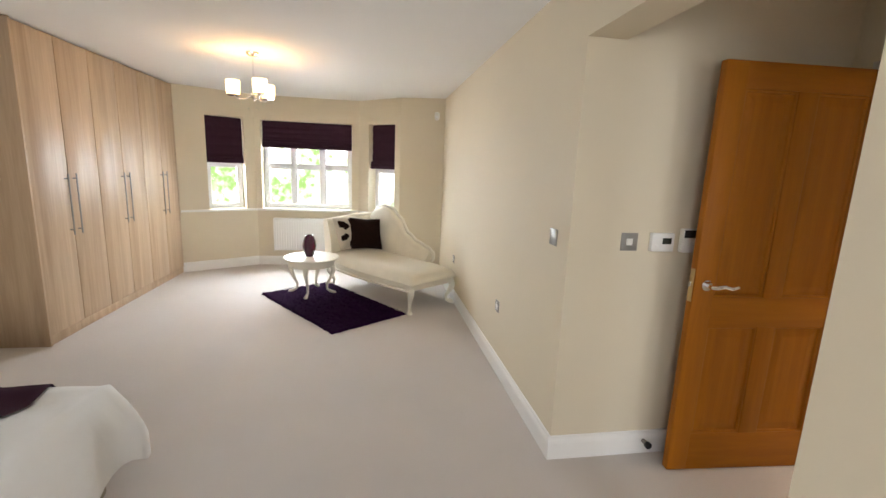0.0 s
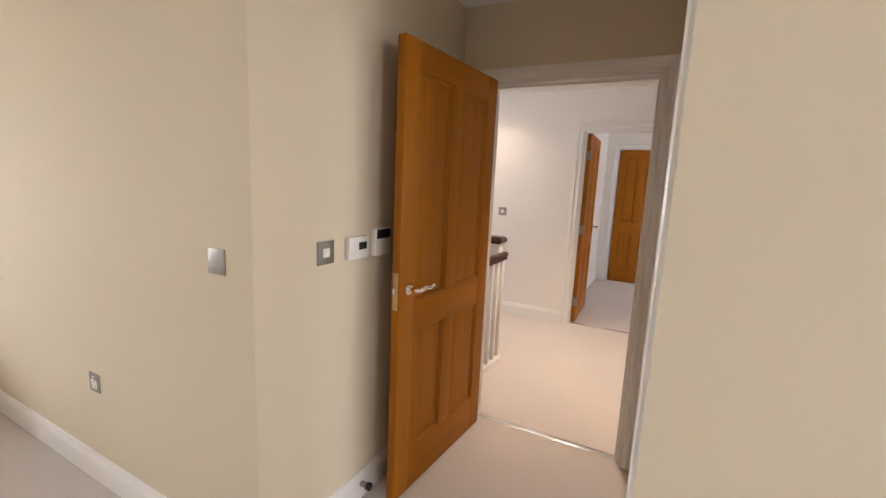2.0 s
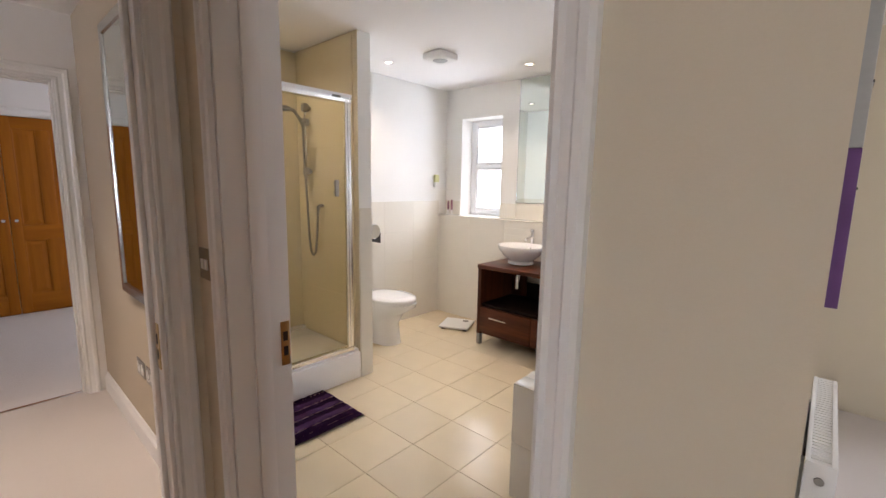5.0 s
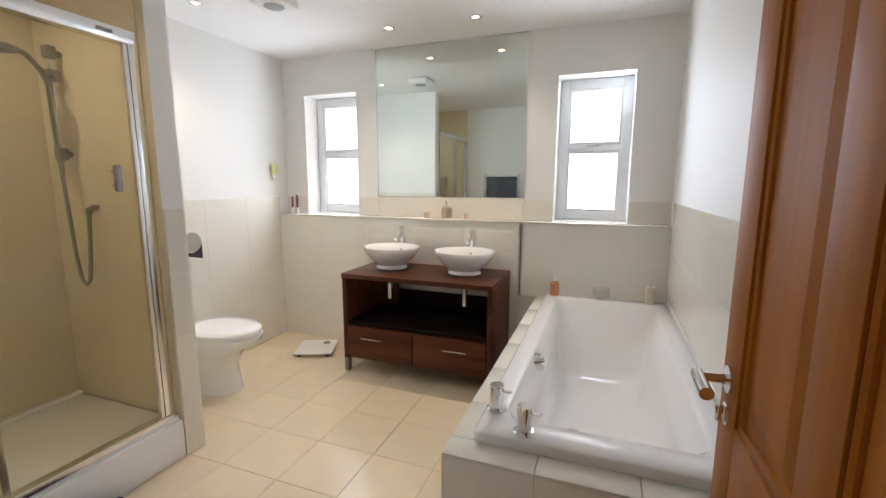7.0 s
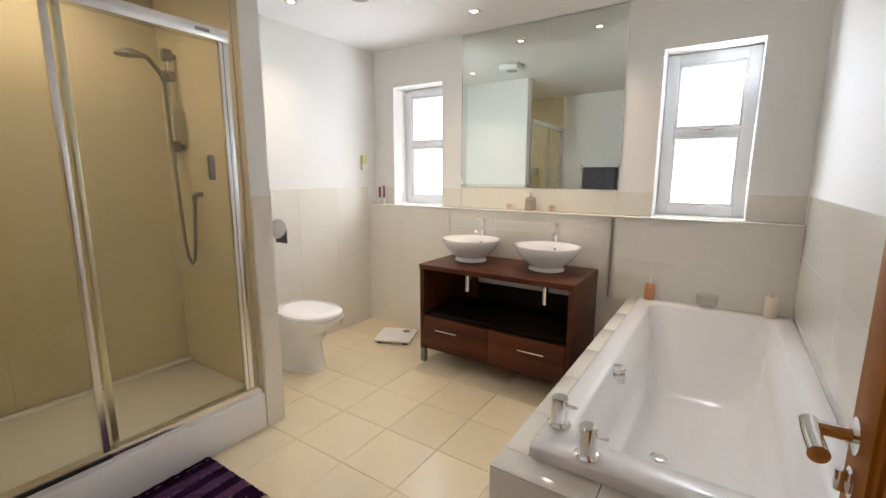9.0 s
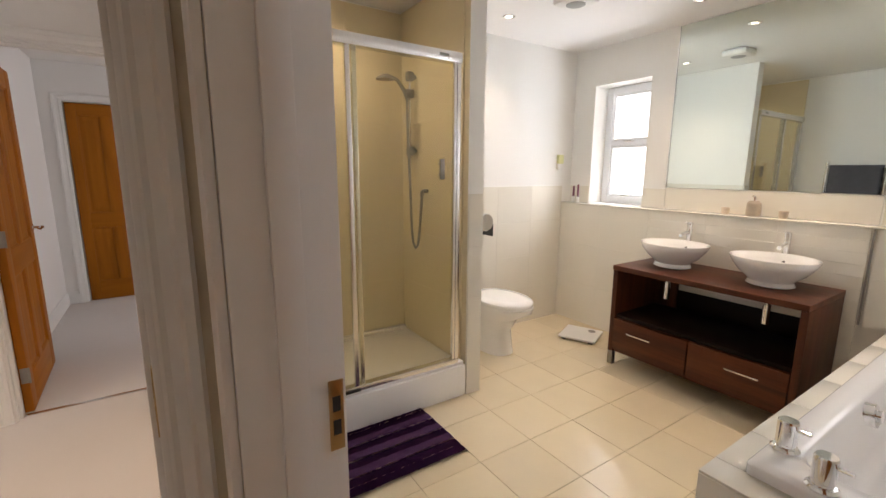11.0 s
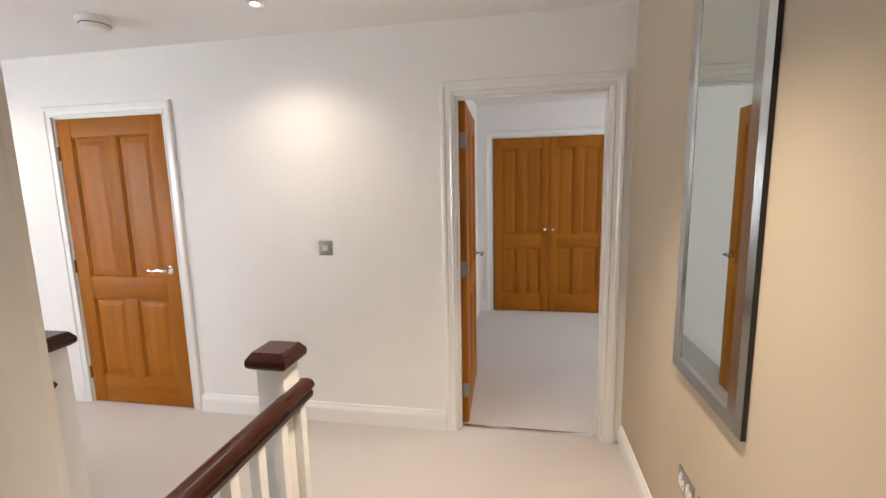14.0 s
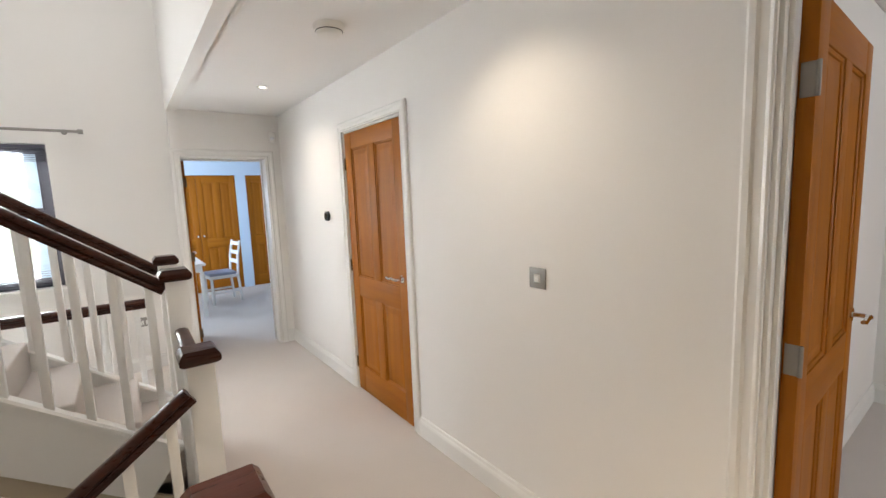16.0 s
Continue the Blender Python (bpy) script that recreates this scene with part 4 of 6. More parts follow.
def chaise():
    m = Matrix.Translation((-4.182, 3.469, 0)) @ pose(0, 0, 0, 0, 0, 38)
    # local: x across from the open side, y from foot to head
    W, L = 0.70, 1.62
    e = thing("chaise_longue", m, "ivory upholstered chaise longue with carved frame", "chaise longue")

    def rail_curve(y):
        return 0.05 * math.sin(math.pi * min(1, max(0, y / L)))
    # frame rail round the seat
    bm = fresh()
    n = 14
    poly = [(0.02 - rail_curve(L * i / n), 0.06 + (L - 0.08) * i / n) for i in range(n + 1)] + [(W - 0.01, L - 0.02), (W - 0.01, 0.06)]
    prism(bm, poly, 0.235, 0.315)
    bmesh.ops.bevel(bm, geom=[x for x in bm.edges], offset=0.012, segments=2, affect="EDGES")
    part("seat_frame", bm, IVORY_P, e)
    bm = fresh()

    def seat(u, v):
        a = 2 * u - 1
        x = W * u - rail_curve(L * v) * (1 - u)
        edge = (max(0, 1 - abs(a) ** 5)) * max(0, 1 - abs(2 * v - 1) ** 9)
        z = 0.315 + 0.105 * edge ** 0.4 + 0.02 * math.cos(a * 1.4) * edge + 0.10 * max(0, v - 0.62) ** 1.4
        return (x, 0.02 + (L - 0.04) * v, z)
    grid_skin(bm, seat, 18, 40)
    part("seat", bm, IVORY, e, smooth=60)

    def top(y):
        s = y / L
        pts = [(0.0, 0.40), (0.22, 0.42), (0.30, 0.55), (0.42, 0.60), (0.52, 0.68), (0.62, 0.86), (0.72, 0.965), (0.80, 0.99), (0.88, 0.95), (1.0, 0.80)]
        for (a, za), (b, zb) in zip(pts, pts[1:]):
            if s <= b:
                k = (s - a) / (b - a)
                k = k * k * (3 - 2 * k)
                return za + (zb - za) * k
        return 0.78
    # padded back along the far side
    bm = fresh()

    def back(u, v):
        y = L * (0.27 + 0.70 * v)
        z0, z1 = 0.31, top(y)
        if u < 0.46:
            k = u / 0.46
            x = W - 0.12 - 0.035 * math.sin(math.pi * k) + 0.06 * k
            return (x, y, z0 + (z1 - z0 - 0.03) * k)
        if u < 0.56:
            k = (u - 0.46) / 0.10 * math.pi
            return (W - 0.02 - 0.045 * math.cos(k), y, z1 - 0.03 + 0.035 * math.sin(k))
        k = (u - 0.56) / 0.44
        return (W + 0.025 - 0.01 * k, y, z1 - 0.03 - (z1 - z0 - 0.03) * k)
    grid_skin(bm, back, 28, 40)
    for vv in (0, 1):
        ring = [bm.verts.new(back(i / 28, vv)) for i in range(29)]
        bm.faces.new(ring)
    part("backrest", bm, IVORY, e, smooth=60)
    # carved show-wood along the crest, curling into a scroll at the foot
    bm = fresh()
    pts = [(W + 0.0, L * (0.27 + 0.70 * i / 30), top(L * (0.27 + 0.70 * i / 30)) + 0.012) for i in range(31)]
    curl = [(W, L * 0.27 - 0.03 * math.sin(a), 0.475 + 0.055 * math.cos(a)) for a in [x * 0.5 for x in range(1, 9)]]
    tube(bm, list(reversed(pts)) + curl, 0.021, 10)
    part("crest_rail", bm, IVORY_P, e, smooth=60)
    # head end, rolled over
    bm = fresh()

    def arm(u, v):
        x = 0.0 + (W + 0.02) * v
        zt = 0.78 + 0.06 * math.sin(math.pi * v * 0.5)
        if u < 0.5:
            k = u / 0.5
            return (x, L - 0.14 + 0.07 * k - 0.03 * math.sin(math.pi * k), 0.33 + (zt - 0.33) * k)
        if u < 0.75:
            k = (u - 0.5) / 0.25 * math.pi
            return (x, L - 0.02 - 0.05 * math.cos(k), zt + 0.045 * math.sin(k))
        k = (u - 0.75) / 0.25
        return (x, L + 0.03 - 0.05 * k, zt - (zt - 0.28) * k)
    grid_skin(bm, arm, 28, 16)
    for vv in (0, 1):
        ring = [bm.verts.new(arm(i / 28, vv)) for i in range(29)]
        bm.faces.new(ring)
    part("headrest", bm, IVORY, e, smooth=60)
    for x, y, dx, dy in ((0.05, 0.10, -1.5, -2), (W - 0.06, 0.10, 1.5, -2), (0.04, L - 0.10, -1.5, 2), (W - 0.06, L - 0.10, 1.5, 2)):
        bm = fresh()
        cabriole(bm, x, y, 0.27, dx, dy, 0.026)
        part("leg", bm, IVORY_P, e, smooth=60)
    bm = fresh()
    tube(bm, [(0.0 - rail_curve(L * i / 20), 0.05 + (L - 0.08) * i / 20, 0.245) for i in range(21)], 0.014, 8)
    part("rail_bead", bm, IVORY_P, e, smooth=60)
    # cushions leaning on the headrest
    c = part("cushion", pillow_mesh(0.40, 0.40, 0.15), COW, None, "", 70, m @ Matrix.Translation((0.36, L - 0.36, 0.66)) @ pose(0, 0, 0, -24, 4, -18))
    tagged(c, "dark brown faux fur cushion on the chaise", "cushion", "chaise cushions")
    c2 = part("cushion", pillow_mesh(0.40, 0.40, 0.14), mat("pale_hide", (0.62, 0.56, 0.46), 0.85, var=0.1, scale=12, bump=0.3, bscale=250), None, "", 70, m @ Matrix.Translation((0.20, L - 0.22, 0.67)) @ pose(0, 0, 0, -20, 0, 8))
    tagged(c2, "cow-print cushion with dark patches on the chaise", "cushion", "chaise cushions")
    rnd = random.Random(9)
    for px, pz, r in ((-0.10, 0.09, 0.06), (0.05, 0.12, 0.05), (-0.12, -0.06, 0.045), (0.02, -0.02, 0.05), (-0.02, -0.13, 0.045)):
        bm = fresh()
        ring = []
        n = 18
        ph = rnd.uniform(0, 6)

        def onface(x, z, sg=-1):
            a, b = x / 0.20, z / 0.20
            q = max(0, 1 - a * a) ** 0.55 * max(0, 1 - b * b) ** 0.55
            return (x, sg * (0.07 * q + 0.003), z)
        cen = bm.verts.new(onface(px, pz))
        mid, ring = [], []
        for i in range(n):
            a = 2 * math.pi * i / n
            rr = r * (1 + 0.25 * math.sin(2 * a + ph) + 0.15 * math.sin(5 * a + ph))
            mid.append(bm.verts.new(onface(px + 0.5 * rr * math.cos(a), pz + 0.5 * rr * math.sin(a))))
            ring.append(bm.verts.new(onface(px + rr * math.cos(a), pz + rr * math.sin(a))))
        for i in range(n):
            j = (i + 1) % n
            bm.faces.new((cen, mid[i], mid[j]))
            bm.faces.new((mid[i], ring[i], ring[j], mid[j]))
        part("hide_patch", bm, COW, c2, "dark brown hide patch")


chaise()


def chandelier():
    e = thing("ceiling_light", pose(-5.62, 3.43, H), "chrome three-arm ceiling light with lit glass shades", "ceiling light")
    bm = fresh()
    lathe(bm, [(0, -0.03), (0.035, -0.028), (0.055, -0.015), (0.058, 0.0), (0, 0.0)], seg=24)
    part("ceiling_rose", bm, CHROME, e)
    bm = fresh()
    cyl(bm, (0, 0, -0.34), (0, 0, -0.025), 0.007)
    lathe(bm, [(0, -0.40), (0.012, -0.385), (0.02, -0.37), (0.026, -0.35), (0.02, -0.33), (0.009, -0.32)], seg=16)
    part("stem", bm, CHROME, e)
    for k in range(3):
        a = radians(60 + 120 * k)
        c, s = math.cos(a), math.sin(a)
        bm = fresh()
        tube(bm, [(0.015 * c, 0.015 * s, -0.35), (0.07 * c, 0.07 * s, -0.385), (0.13 * c, 0.13 * s, -0.385), (0.17 * c, 0.17 * s, -0.355)], 0.006, 8)
        ar = part("arm", bm, CHROME, e, smooth=60)
        bm = fresh()
        lathe(bm, [(0.0, -0.362), (0.05, -0.360), (0.052, -0.352), (0.0, -0.350)], (0.17 * c, 0.17 * s, 0), 20)
        part("cup", bm, CHROME, ar)
        bm = fresh()
        lathe(bm, [(0.052, -0.348), (0.058, -0.30), (0.058, -0.235), (0.054, -0.235), (0.054, -0.30), (0.048, -0.348), (0.052, -0.348)], (0.17 * c, 0.17 * s, 0), 24)
        sh = part("shade", bm, SHADE, ar, "warm lit ribbed glass shade")
        for q in range(2):
            bm = fresh()
            z = -0.40 - 0.05 * q
            lathe(bm, [(0, z - 0.03), (0.009, z - 0.014), (0.005, z), (0, z + 0.004)], (0.10 * c * (1 - 0.5 * q), 0.10 * s * (1 - 0.5 * q), 0), 8)
            part("crystal_drop", bm, CLEAR, ar)
        lamp("shade_bulb", "POINT", Matrix.Translation((-5.62 + 0.17 * c, 3.43 + 0.17 * s, H - 0.21)), 2.2, (1, 0.62, 0.28), 0.03)


chandelier()


def roman_blind(m, w, z0, z1, depth):
    e = thing("roman_blind", m, "aubergine fabric roman blind, partly lowered", "blind", "bay window blinds")
    boxpart("head_rail", (0.012, depth - 0.05, z1 - 0.03), (w - 0.012, depth - 0.012, z1 - 0.002), PURPLE, e, 0.003)
    n = 5
    bm = fresh()

    def cloth(u, v):
        z = z1 - 0.01 - (z1 - 0.01 - z0) * v
        fold = 0.010 * abs(math.sin(v * n * math.pi)) + 0.022 * max(0, v - 0.72) / 0.28
        return (0.008 + (w - 0.016) * u, depth - 0.05 - fold, z + 0.004 * math.sin(u * 7) * v)
    grid_skin(bm, cloth, 12, 50)

    def cloth2(u, v):
        p = cloth(u, v)
        return (p[0], p[1] + 0.012 + 0.01 * v, p[2])
    grid_skin(bm, cloth2, 12, 50)
    part("fabric", bm, PURPLE, e, smooth=60)
    for k in range(3):
        zz = z0 + 0.012 + 0.035 * k
        bm = fresh()
        cyl(bm, (0.01, depth - 0.088 + 0.004 * k, zz), (w - 0.01, depth - 0.088 + 0.004 * k, zz), 0.016, seg=10)
        part("fold", bm, PURPLE, e)


roman_blind(wC, 1.26, 1.70, HEAD - 0.002, 0.13)
roman_blind(wR, 0.50, 1.46, HEAD - 0.002, 0.13)
roman_blind(wL, 0.48, 1.46, HEAD - 0.002, 0.13)


def radiator(m, w, z0, z1, label, valve=True):
    """Panel radiator: u along the wall, v out of it."""
    e = thing("radiator", m, label, "radiator")
    bm = fresh()
    for v in (0.045, 0.095):
        bx(bm, (0, v, z0 + 0.01), (w, v + 0.012, z1 - 0.01), 0.005)
    part("panel", bm, ENAMEL, e)
    bm = fresh()
    nf = int(w / 0.035)
    for i in range(nf):
        u = 0.03 + (w - 0.06) * i / (nf - 1)
        bx(bm, (u - 0.006, 0.1065, z0 + 0.03), (u + 0.006, 0.110, z1 - 0.04), 0.0015, 1)
    part("ribs", bm, ENAMEL, e)
    boxpart("side_cover", (-0.004, 0.040, z0), (0.002, 0.112, z1), ENAMEL, e, 0.002)
    boxpart("side_cover", (w - 0.002, 0.040, z0), (w + 0.004, 0.112, z1), ENAMEL, e, 0.002)
    bm = fresh()
    bx(bm, (0.0, 0.040, z1 - 0.012), (w, 0.052, z1 + 0.002), 0.002)
    bx(bm, (0.0, 0.098, z1 - 0.012), (w, 0.112, z1 + 0.002), 0.002)
    for i in range(int(w / 0.022)):
        bx(bm, (0.008 + 0.022 * i, 0.052, z1 - 0.008), (0.023 + 0.022 * i, 0.098, z1 - 0.003))
    part("top_grille", bm, ENAMEL, e)
    for u in (0.12, w - 0.12):
        boxpart("bracket", (u - 0.02, 0.0, z0 + 0.06), (u + 0.02, 0.045, z1 - 0.06), ENAMEL, e, 0.002)
    if valve:
        bm = fresh()
        cyl(bm, (-0.035, 0.075, 0.0), (-0.035, 0.075, z0 + 0.03), 0.0075, seg=10)
        cyl(bm, (-0.035, 0.075, z0 + 0.03), (0.0, 0.075, z0 + 0.05), 0.008, seg=10)
        part("valve_pipe", bm, CHROME, e)
        bm = fresh()
        lathe(bm, [(0.0, 0.0), (0.017, 0.0), (0.019, 0.03), (0.015, 0.075), (0, 0.078)], (-0.035, 0.075, z0 + 0.03), 14)
        part("thermostat_head", bm, PLASTIC, e)
    bm = fresh()
    cyl(bm, (-0.0045, 0.076, z0 + (z1 - z0) * 0.90), (-0.008, 0.076, z0 + (z1 - z0) * 0.90), 0.012, seg=14)
    part("bleed_plug", bm, STEEL, e)
    return e


radiator(Matrix(((-1, 0, 0, -4.98), (0, -1, 0, 5.859), (0, 0, 1, 0), (0, 0, 0, 1))), 1.02, 0.22, 0.70, "white panel radiator under the bay window")
radiator(Matrix(((0, -1, 0, SX + 0.02), (-1, 0, 0, -1.02), (0, 0, 1, 0), (0, 0, 0, 1))), 0.75, 0.14, 0.66, "white panel radiator on the bedroom wall", valve=False)


def canvas_art():
    e = thing("canvas_picture", Matrix.Translation((SX - 0.001, -0.92, 1.13)), "tall violet and silver abstract canvas on the bedroom wall", "picture")
    for nm, z0, z1, mt in (("violet_band", 0, 0.40, ART_V), ("silver_band", 0.401, 0.86, ART_G), ("violet_top", 0.861, 1.16, ART_V)):
        boxpart(nm, (-0.034, -0.9, z0), (-0.001, 0, z1), mt, e, 0.002)
    for z in (0.30, 0.55, 0.76):
        boxpart("dark_stroke", (-0.0365, -0.88, z), (-0.0335, 0.0005, z + 0.006), BLACK, e)


canvas_art()


def bed():
    e = thing("bed", pose(-7.62, -0.42, 0), "double bed with white duvet and purple throw", "bed")
    L, W = 1.98, 1.60
    boxpart("base", (0.0, 0.05, 0.06), (L - 0.06, W - 0.05, 0.34), mat("bed_base_fabric", (0.30, 0.25, 0.20), 0.9), e, 0.02)
    boxpart("mattress", (0.02, 0.03, 0.34), (L - 0.04, W - 0.03, 0.51), LINEN, e, 0.05)
    boxpart("headboard", (-0.05, 0, 0.0), (0.02, W, 1.1), IVORY, e, 0.02)
    for y in (0.1, W - 0.1):
        for x in (0.1, L - 0.15):
            boxpart("foot", (x - 0.03, y - 0.03, 0), (x + 0.03, y + 0.03, 0.06), BLACK, e, 0.003)
    bm = fresh()
    rnd = random.Random(2)

    def duvet(u, v):
        x = 0.45 + (L + 0.16 - 0.45) * u
        y = -0.12 + (W + 0.24) * v
        dx = max(0, x - (L - 0.02))
        dy = max(0, -y + 0.02, y - (W - 0.02))
        drop = (dx + dy) * 2.0
        z = 0.56 + 0.02 * math.sin(5 * x + 2 * y) + 0.020 * math.sin(11 * y - 3 * x) + 0.012 * abs(math.sin(9 * x + 7 * y + 1.5 * math.sin(4 * y))) + 0.035 * math.sin(23 * (x + y)) * min(1, drop * 4)
        return (min(x, L + 0.06 + 0.035 * math.sin(17 * y)), min(max(y, -0.06), W + 0.05 + 0.035 * math.sin(15 * x)), max(0.20, z - drop))
    grid_skin(bm, duvet, 46, 50)
    part("duvet", bm, LINEN, e, smooth=70)
    bm = fresh()

    def throw(u, v):
        p = duvet((1.32 + 0.42 * u - 0.45) / (L + 0.16 - 0.45), v)
        return (p[0], p[1] + (0.006 if v > 0.9 else -0.006 if v < 0.1 else 0), p[2] + 0.012)
    grid_skin(bm, throw, 10, 50)
    part("throw", bm, PURPLE, e, "dark purple folded bed throw", 70)
    for y in (0.42, 1.18):
        part("pillow", pillow_mesh(0.68, 0.42, 0.16), LINEN, e, "", 70, Matrix.Translation((0.28, y, 0.66)) @ pose(0, 0, 0, -70, 0, 90))


bed()

# ---- switches, sockets, sensors ----


def faceplate(name, m, w, h, label, kind, material=STEEL, category="socket"):
    """A metal plate; local x along the wall, y out of it, z up."""
    e = thing(name, m, label, category)
    bm = fresh()
    bx(bm, (-w / 2, 0.0, -h / 2), (w / 2, 0.006, h / 2), 0.002)
    part("plate", bm, material, e)
    if kind == "switch":
        boxpart("surround", (-0.017, 0.0062, -0.017), (0.017, 0.008, 0.017), PLASTIC, e, 0.001)
        boxpart("rocker", (-0.012, 0.008, -0.014), (0.012, 0.0115, 0.014), PLASTIC, e, 0.001)
    elif kind == "two_way":
        for x in (-0.013, 0.013):
            boxpart("rocker", (x - 0.009, 0.0062, -0.014), (x + 0.009, 0.0105, 0.014), PLASTIC, e, 0.001)
    elif kind == "socket":
        n = 2 if w > 0.12 else 1
        for k in range(n):
            x = (k - (n - 1) / 2) * 0.064
            boxpart("insert", (x - 0.024, 0.0062, -0.028), (x + 0.024, 0.0075, 0.014), PLASTIC, e, 0.001)
            for px, pz in ((0, 0.004), (-0.011, -0.016), (0.011, -0.016)):
                boxpart("pin_hole", (x + px - 0.0035, 0.0072, pz - 0.003), (x + px + 0.0035, 0.0079, pz + 0.003), BLACK, e)
            boxpart("rocker", (x - 0.007, 0.0062, 0.019), (x + 0.007, 0.0095, 0.031), PLASTIC, e, 0.001)
    return e


FW = lambda x, y, z: Matrix(((0, -1, 0, x), (1, 0, 0, y), (0, 0, 1, z), (0, 0, 0, 1)))   # on a wall facing west
FS = lambda x, y, z: Matrix(((1, 0, 0, x), (0, -1, 0, y), (0, 0, 1, z), (0, 0, 0, 1)))   # facing south
FN = lambda x, y, z: Matrix(((1, 0, 0, x), (0, 1, 0, y), (0, 0, 1, z), (0, 0, 0, 1)))    # facing north
faceplate("blank_plate", FW(BEAST, 1.402, 1.16), 0.086, 0.086, "brushed metal blanking plate on the wall", "blank", category="wall plate")
faceplate("wall_socket", FW(BEAST, 2.30, 0.49), 0.086, 0.086, "brushed metal single socket near the skirting", "socket")
faceplate("wall_socket", FW(BEAST, 4.10, 0.47), 0.086, 0.086, "brushed metal single socket behind the chaise", "socket")
faceplate("light_switch", FS(-3.345, 1.23, 1.168), 0.088, 0.088, "brushed metal light switch with white rocker", "switch", category="light switch")
faceplate("light_switch", FN(-2.306, 0.108, 1.20), 0.086, 0.086, "bronze double light switch beside the bathroom door", "two_way", NICKEL_B, category="light switch")
faceplate("light_switch", FW(0.0, 1.763, 1.145), 0.088, 0.088, "brushed metal light switch on the landing", "switch", category="light switch")
for x in (-0.955, -1.125):
    faceplate("wall_socket", FN(x, 0.0, 0.445), 0.135, 0.088, "brushed metal socket under the mirror", "socket")
faceplate("wall_socket", FS(-1.33, 5.35, 0.46), 0.146, 0.086, "metal double socket under the stair window", "socket")


def wall_controls():
    e = thing("heating_thermostat", FS(-3.175, 1.23, 1.17), "white heating thermostat with a small display", "thermostat")
    boxpart("case", (-0.062, 0, -0.046), (0.062, 0.026, 0.046), PLASTIC, e, 0.005)
    boxpart("display", (-0.005, 0.0262, -0.008), (0.044, 0.0275, 0.022), LCD, e, 0.001)
    boxpart("button", (-0.042, 0.0262, -0.026), (-0.024, 0.029, -0.012), PLASTIC, e, 0.001)
    e = thing("alarm_keypad", FS(-3.018, 1.23, 1.18), "white alarm keypad with a dark screen", "keypad")
    boxpart("case", (-0.055, 0, -0.060), (0.055, 0.030, 0.060), PLASTIC, e, 0.006)
    boxpart("screen", (-0.048, 0.0302, 0.015), (0.048, 0.0315, 0.054), BLACK, e, 0.001)
    e = thing("door_stop", FS(-3.13, 1.227, 0.075), "black and steel door stop on the skirting", "door stop")
    bm = fresh()
    cyl(bm, (0, 0.0, 0), (0, 0.05, 0), 0.012, seg=12)
    part("stem", bm, STEEL, e)
    bm = fresh()
    cyl(bm, (0, 0.05, 0), (0, 0.066, 0), 0.018, seg=14)
    part("buffer", bm, BLACK, e)
    e = thing("round_thermostat", FW(0.0, 4.045, 1.38), "round black thermostat on the landing wall", "thermostat")
    bm = fresh()
    cyl(bm, (0, 0, 0), (0, 0.022, 0), 0.042, 0.040, 28)
    part("body", bm, BLACK, e)
    bm = fresh()
    cyl(bm, (0, 0.022, 0), (0, 0.0245, 0), 0.030, seg=24)
    part("dial_face", bm, LCD, e)
    for nm, m in (("alarm_sensor", FS(-0.06, 5.25, 2.18) @ pose(0, 0, 0, 0, 0, 25)), ("alarm_sensor", FS(-3.76, 5.155, 2.17) @ pose(0, 0, 0, 0, 0, 20))):
        e = thing(nm, m, "white alarm sensor high in the corner", "alarm sensor", "alarm sensors")
        bm = fresh()
        lathe(bm, [(0, -0.055), (0.022, -0.05), (0.034, -0.03), (0.036, 0.03), (0.026, 0.052), (0, 0.056)], (0, 0.02, 0), 18, 1.0, 0.75)
        part("body", bm, PLASTIC, e, smooth=60)
        bm = fresh()
        lathe(bm, [(0, -0.020), (0.018, -0.014), (0.022, 0), (0.018, 0.012), (0, 0.016)], (0, 0.038, -0.012), 14, 1.0, 0.7)
        part("lens", bm, UPVC, e, smooth=60)
    e = thing("smoke_alarm", Matrix.Translation((-0.44, 2.75, H)) @ Matrix.Diagonal((1.15, 1.15, 1.15, 1)), "round white smoke alarm on the landing ceiling", "smoke alarm")
    bm = fresh()
    lathe(bm, [(0, -0.052), (0.035, -0.052), (0.050, -0.046), (0.058, -0.034), (0.058, -0.028), (0.066, -0.026), (0.070, -0.010), (0.070, 0), (0, 0)], seg=32)
    part("body", bm, PLASTIC, e)
    bm = fresh()
    lathe(bm, [(0.060, -0.030), (0.0605, -0.030), (0.0605, -0.026), (0.060, -0.026), (0.060, -0.030)], seg=32)
    part("vent_slot", bm, BLACK, e)


wall_controls()


def downlight(x, y, z, power, spot=164):
    e = thing("downlight", pose(x, y, z), "small lit recessed ceiling spotlight", "downlight", "ceiling spotlights")
    bm = fresh()
    lathe(bm, [(0.021, -0.001), (0.023, -0.004), (0.034, -0.007), (0.042, -0.004), (0.042, 0.0), (0.021, -0.001)], seg=24)
    part("bezel", bm, SATIN, e)
    bm = fresh()
    cyl(bm, (0, 0, -0.004), (0, 0, -0.001), 0.021, seg=20)
    part("lamp_face", bm, BULB, e)
    lamp("downlight_lamp", "SPOT", Matrix.Translation((x, y, z - 0.02)), power, SOFT, 0.018, spot=spot, blend=1.0)

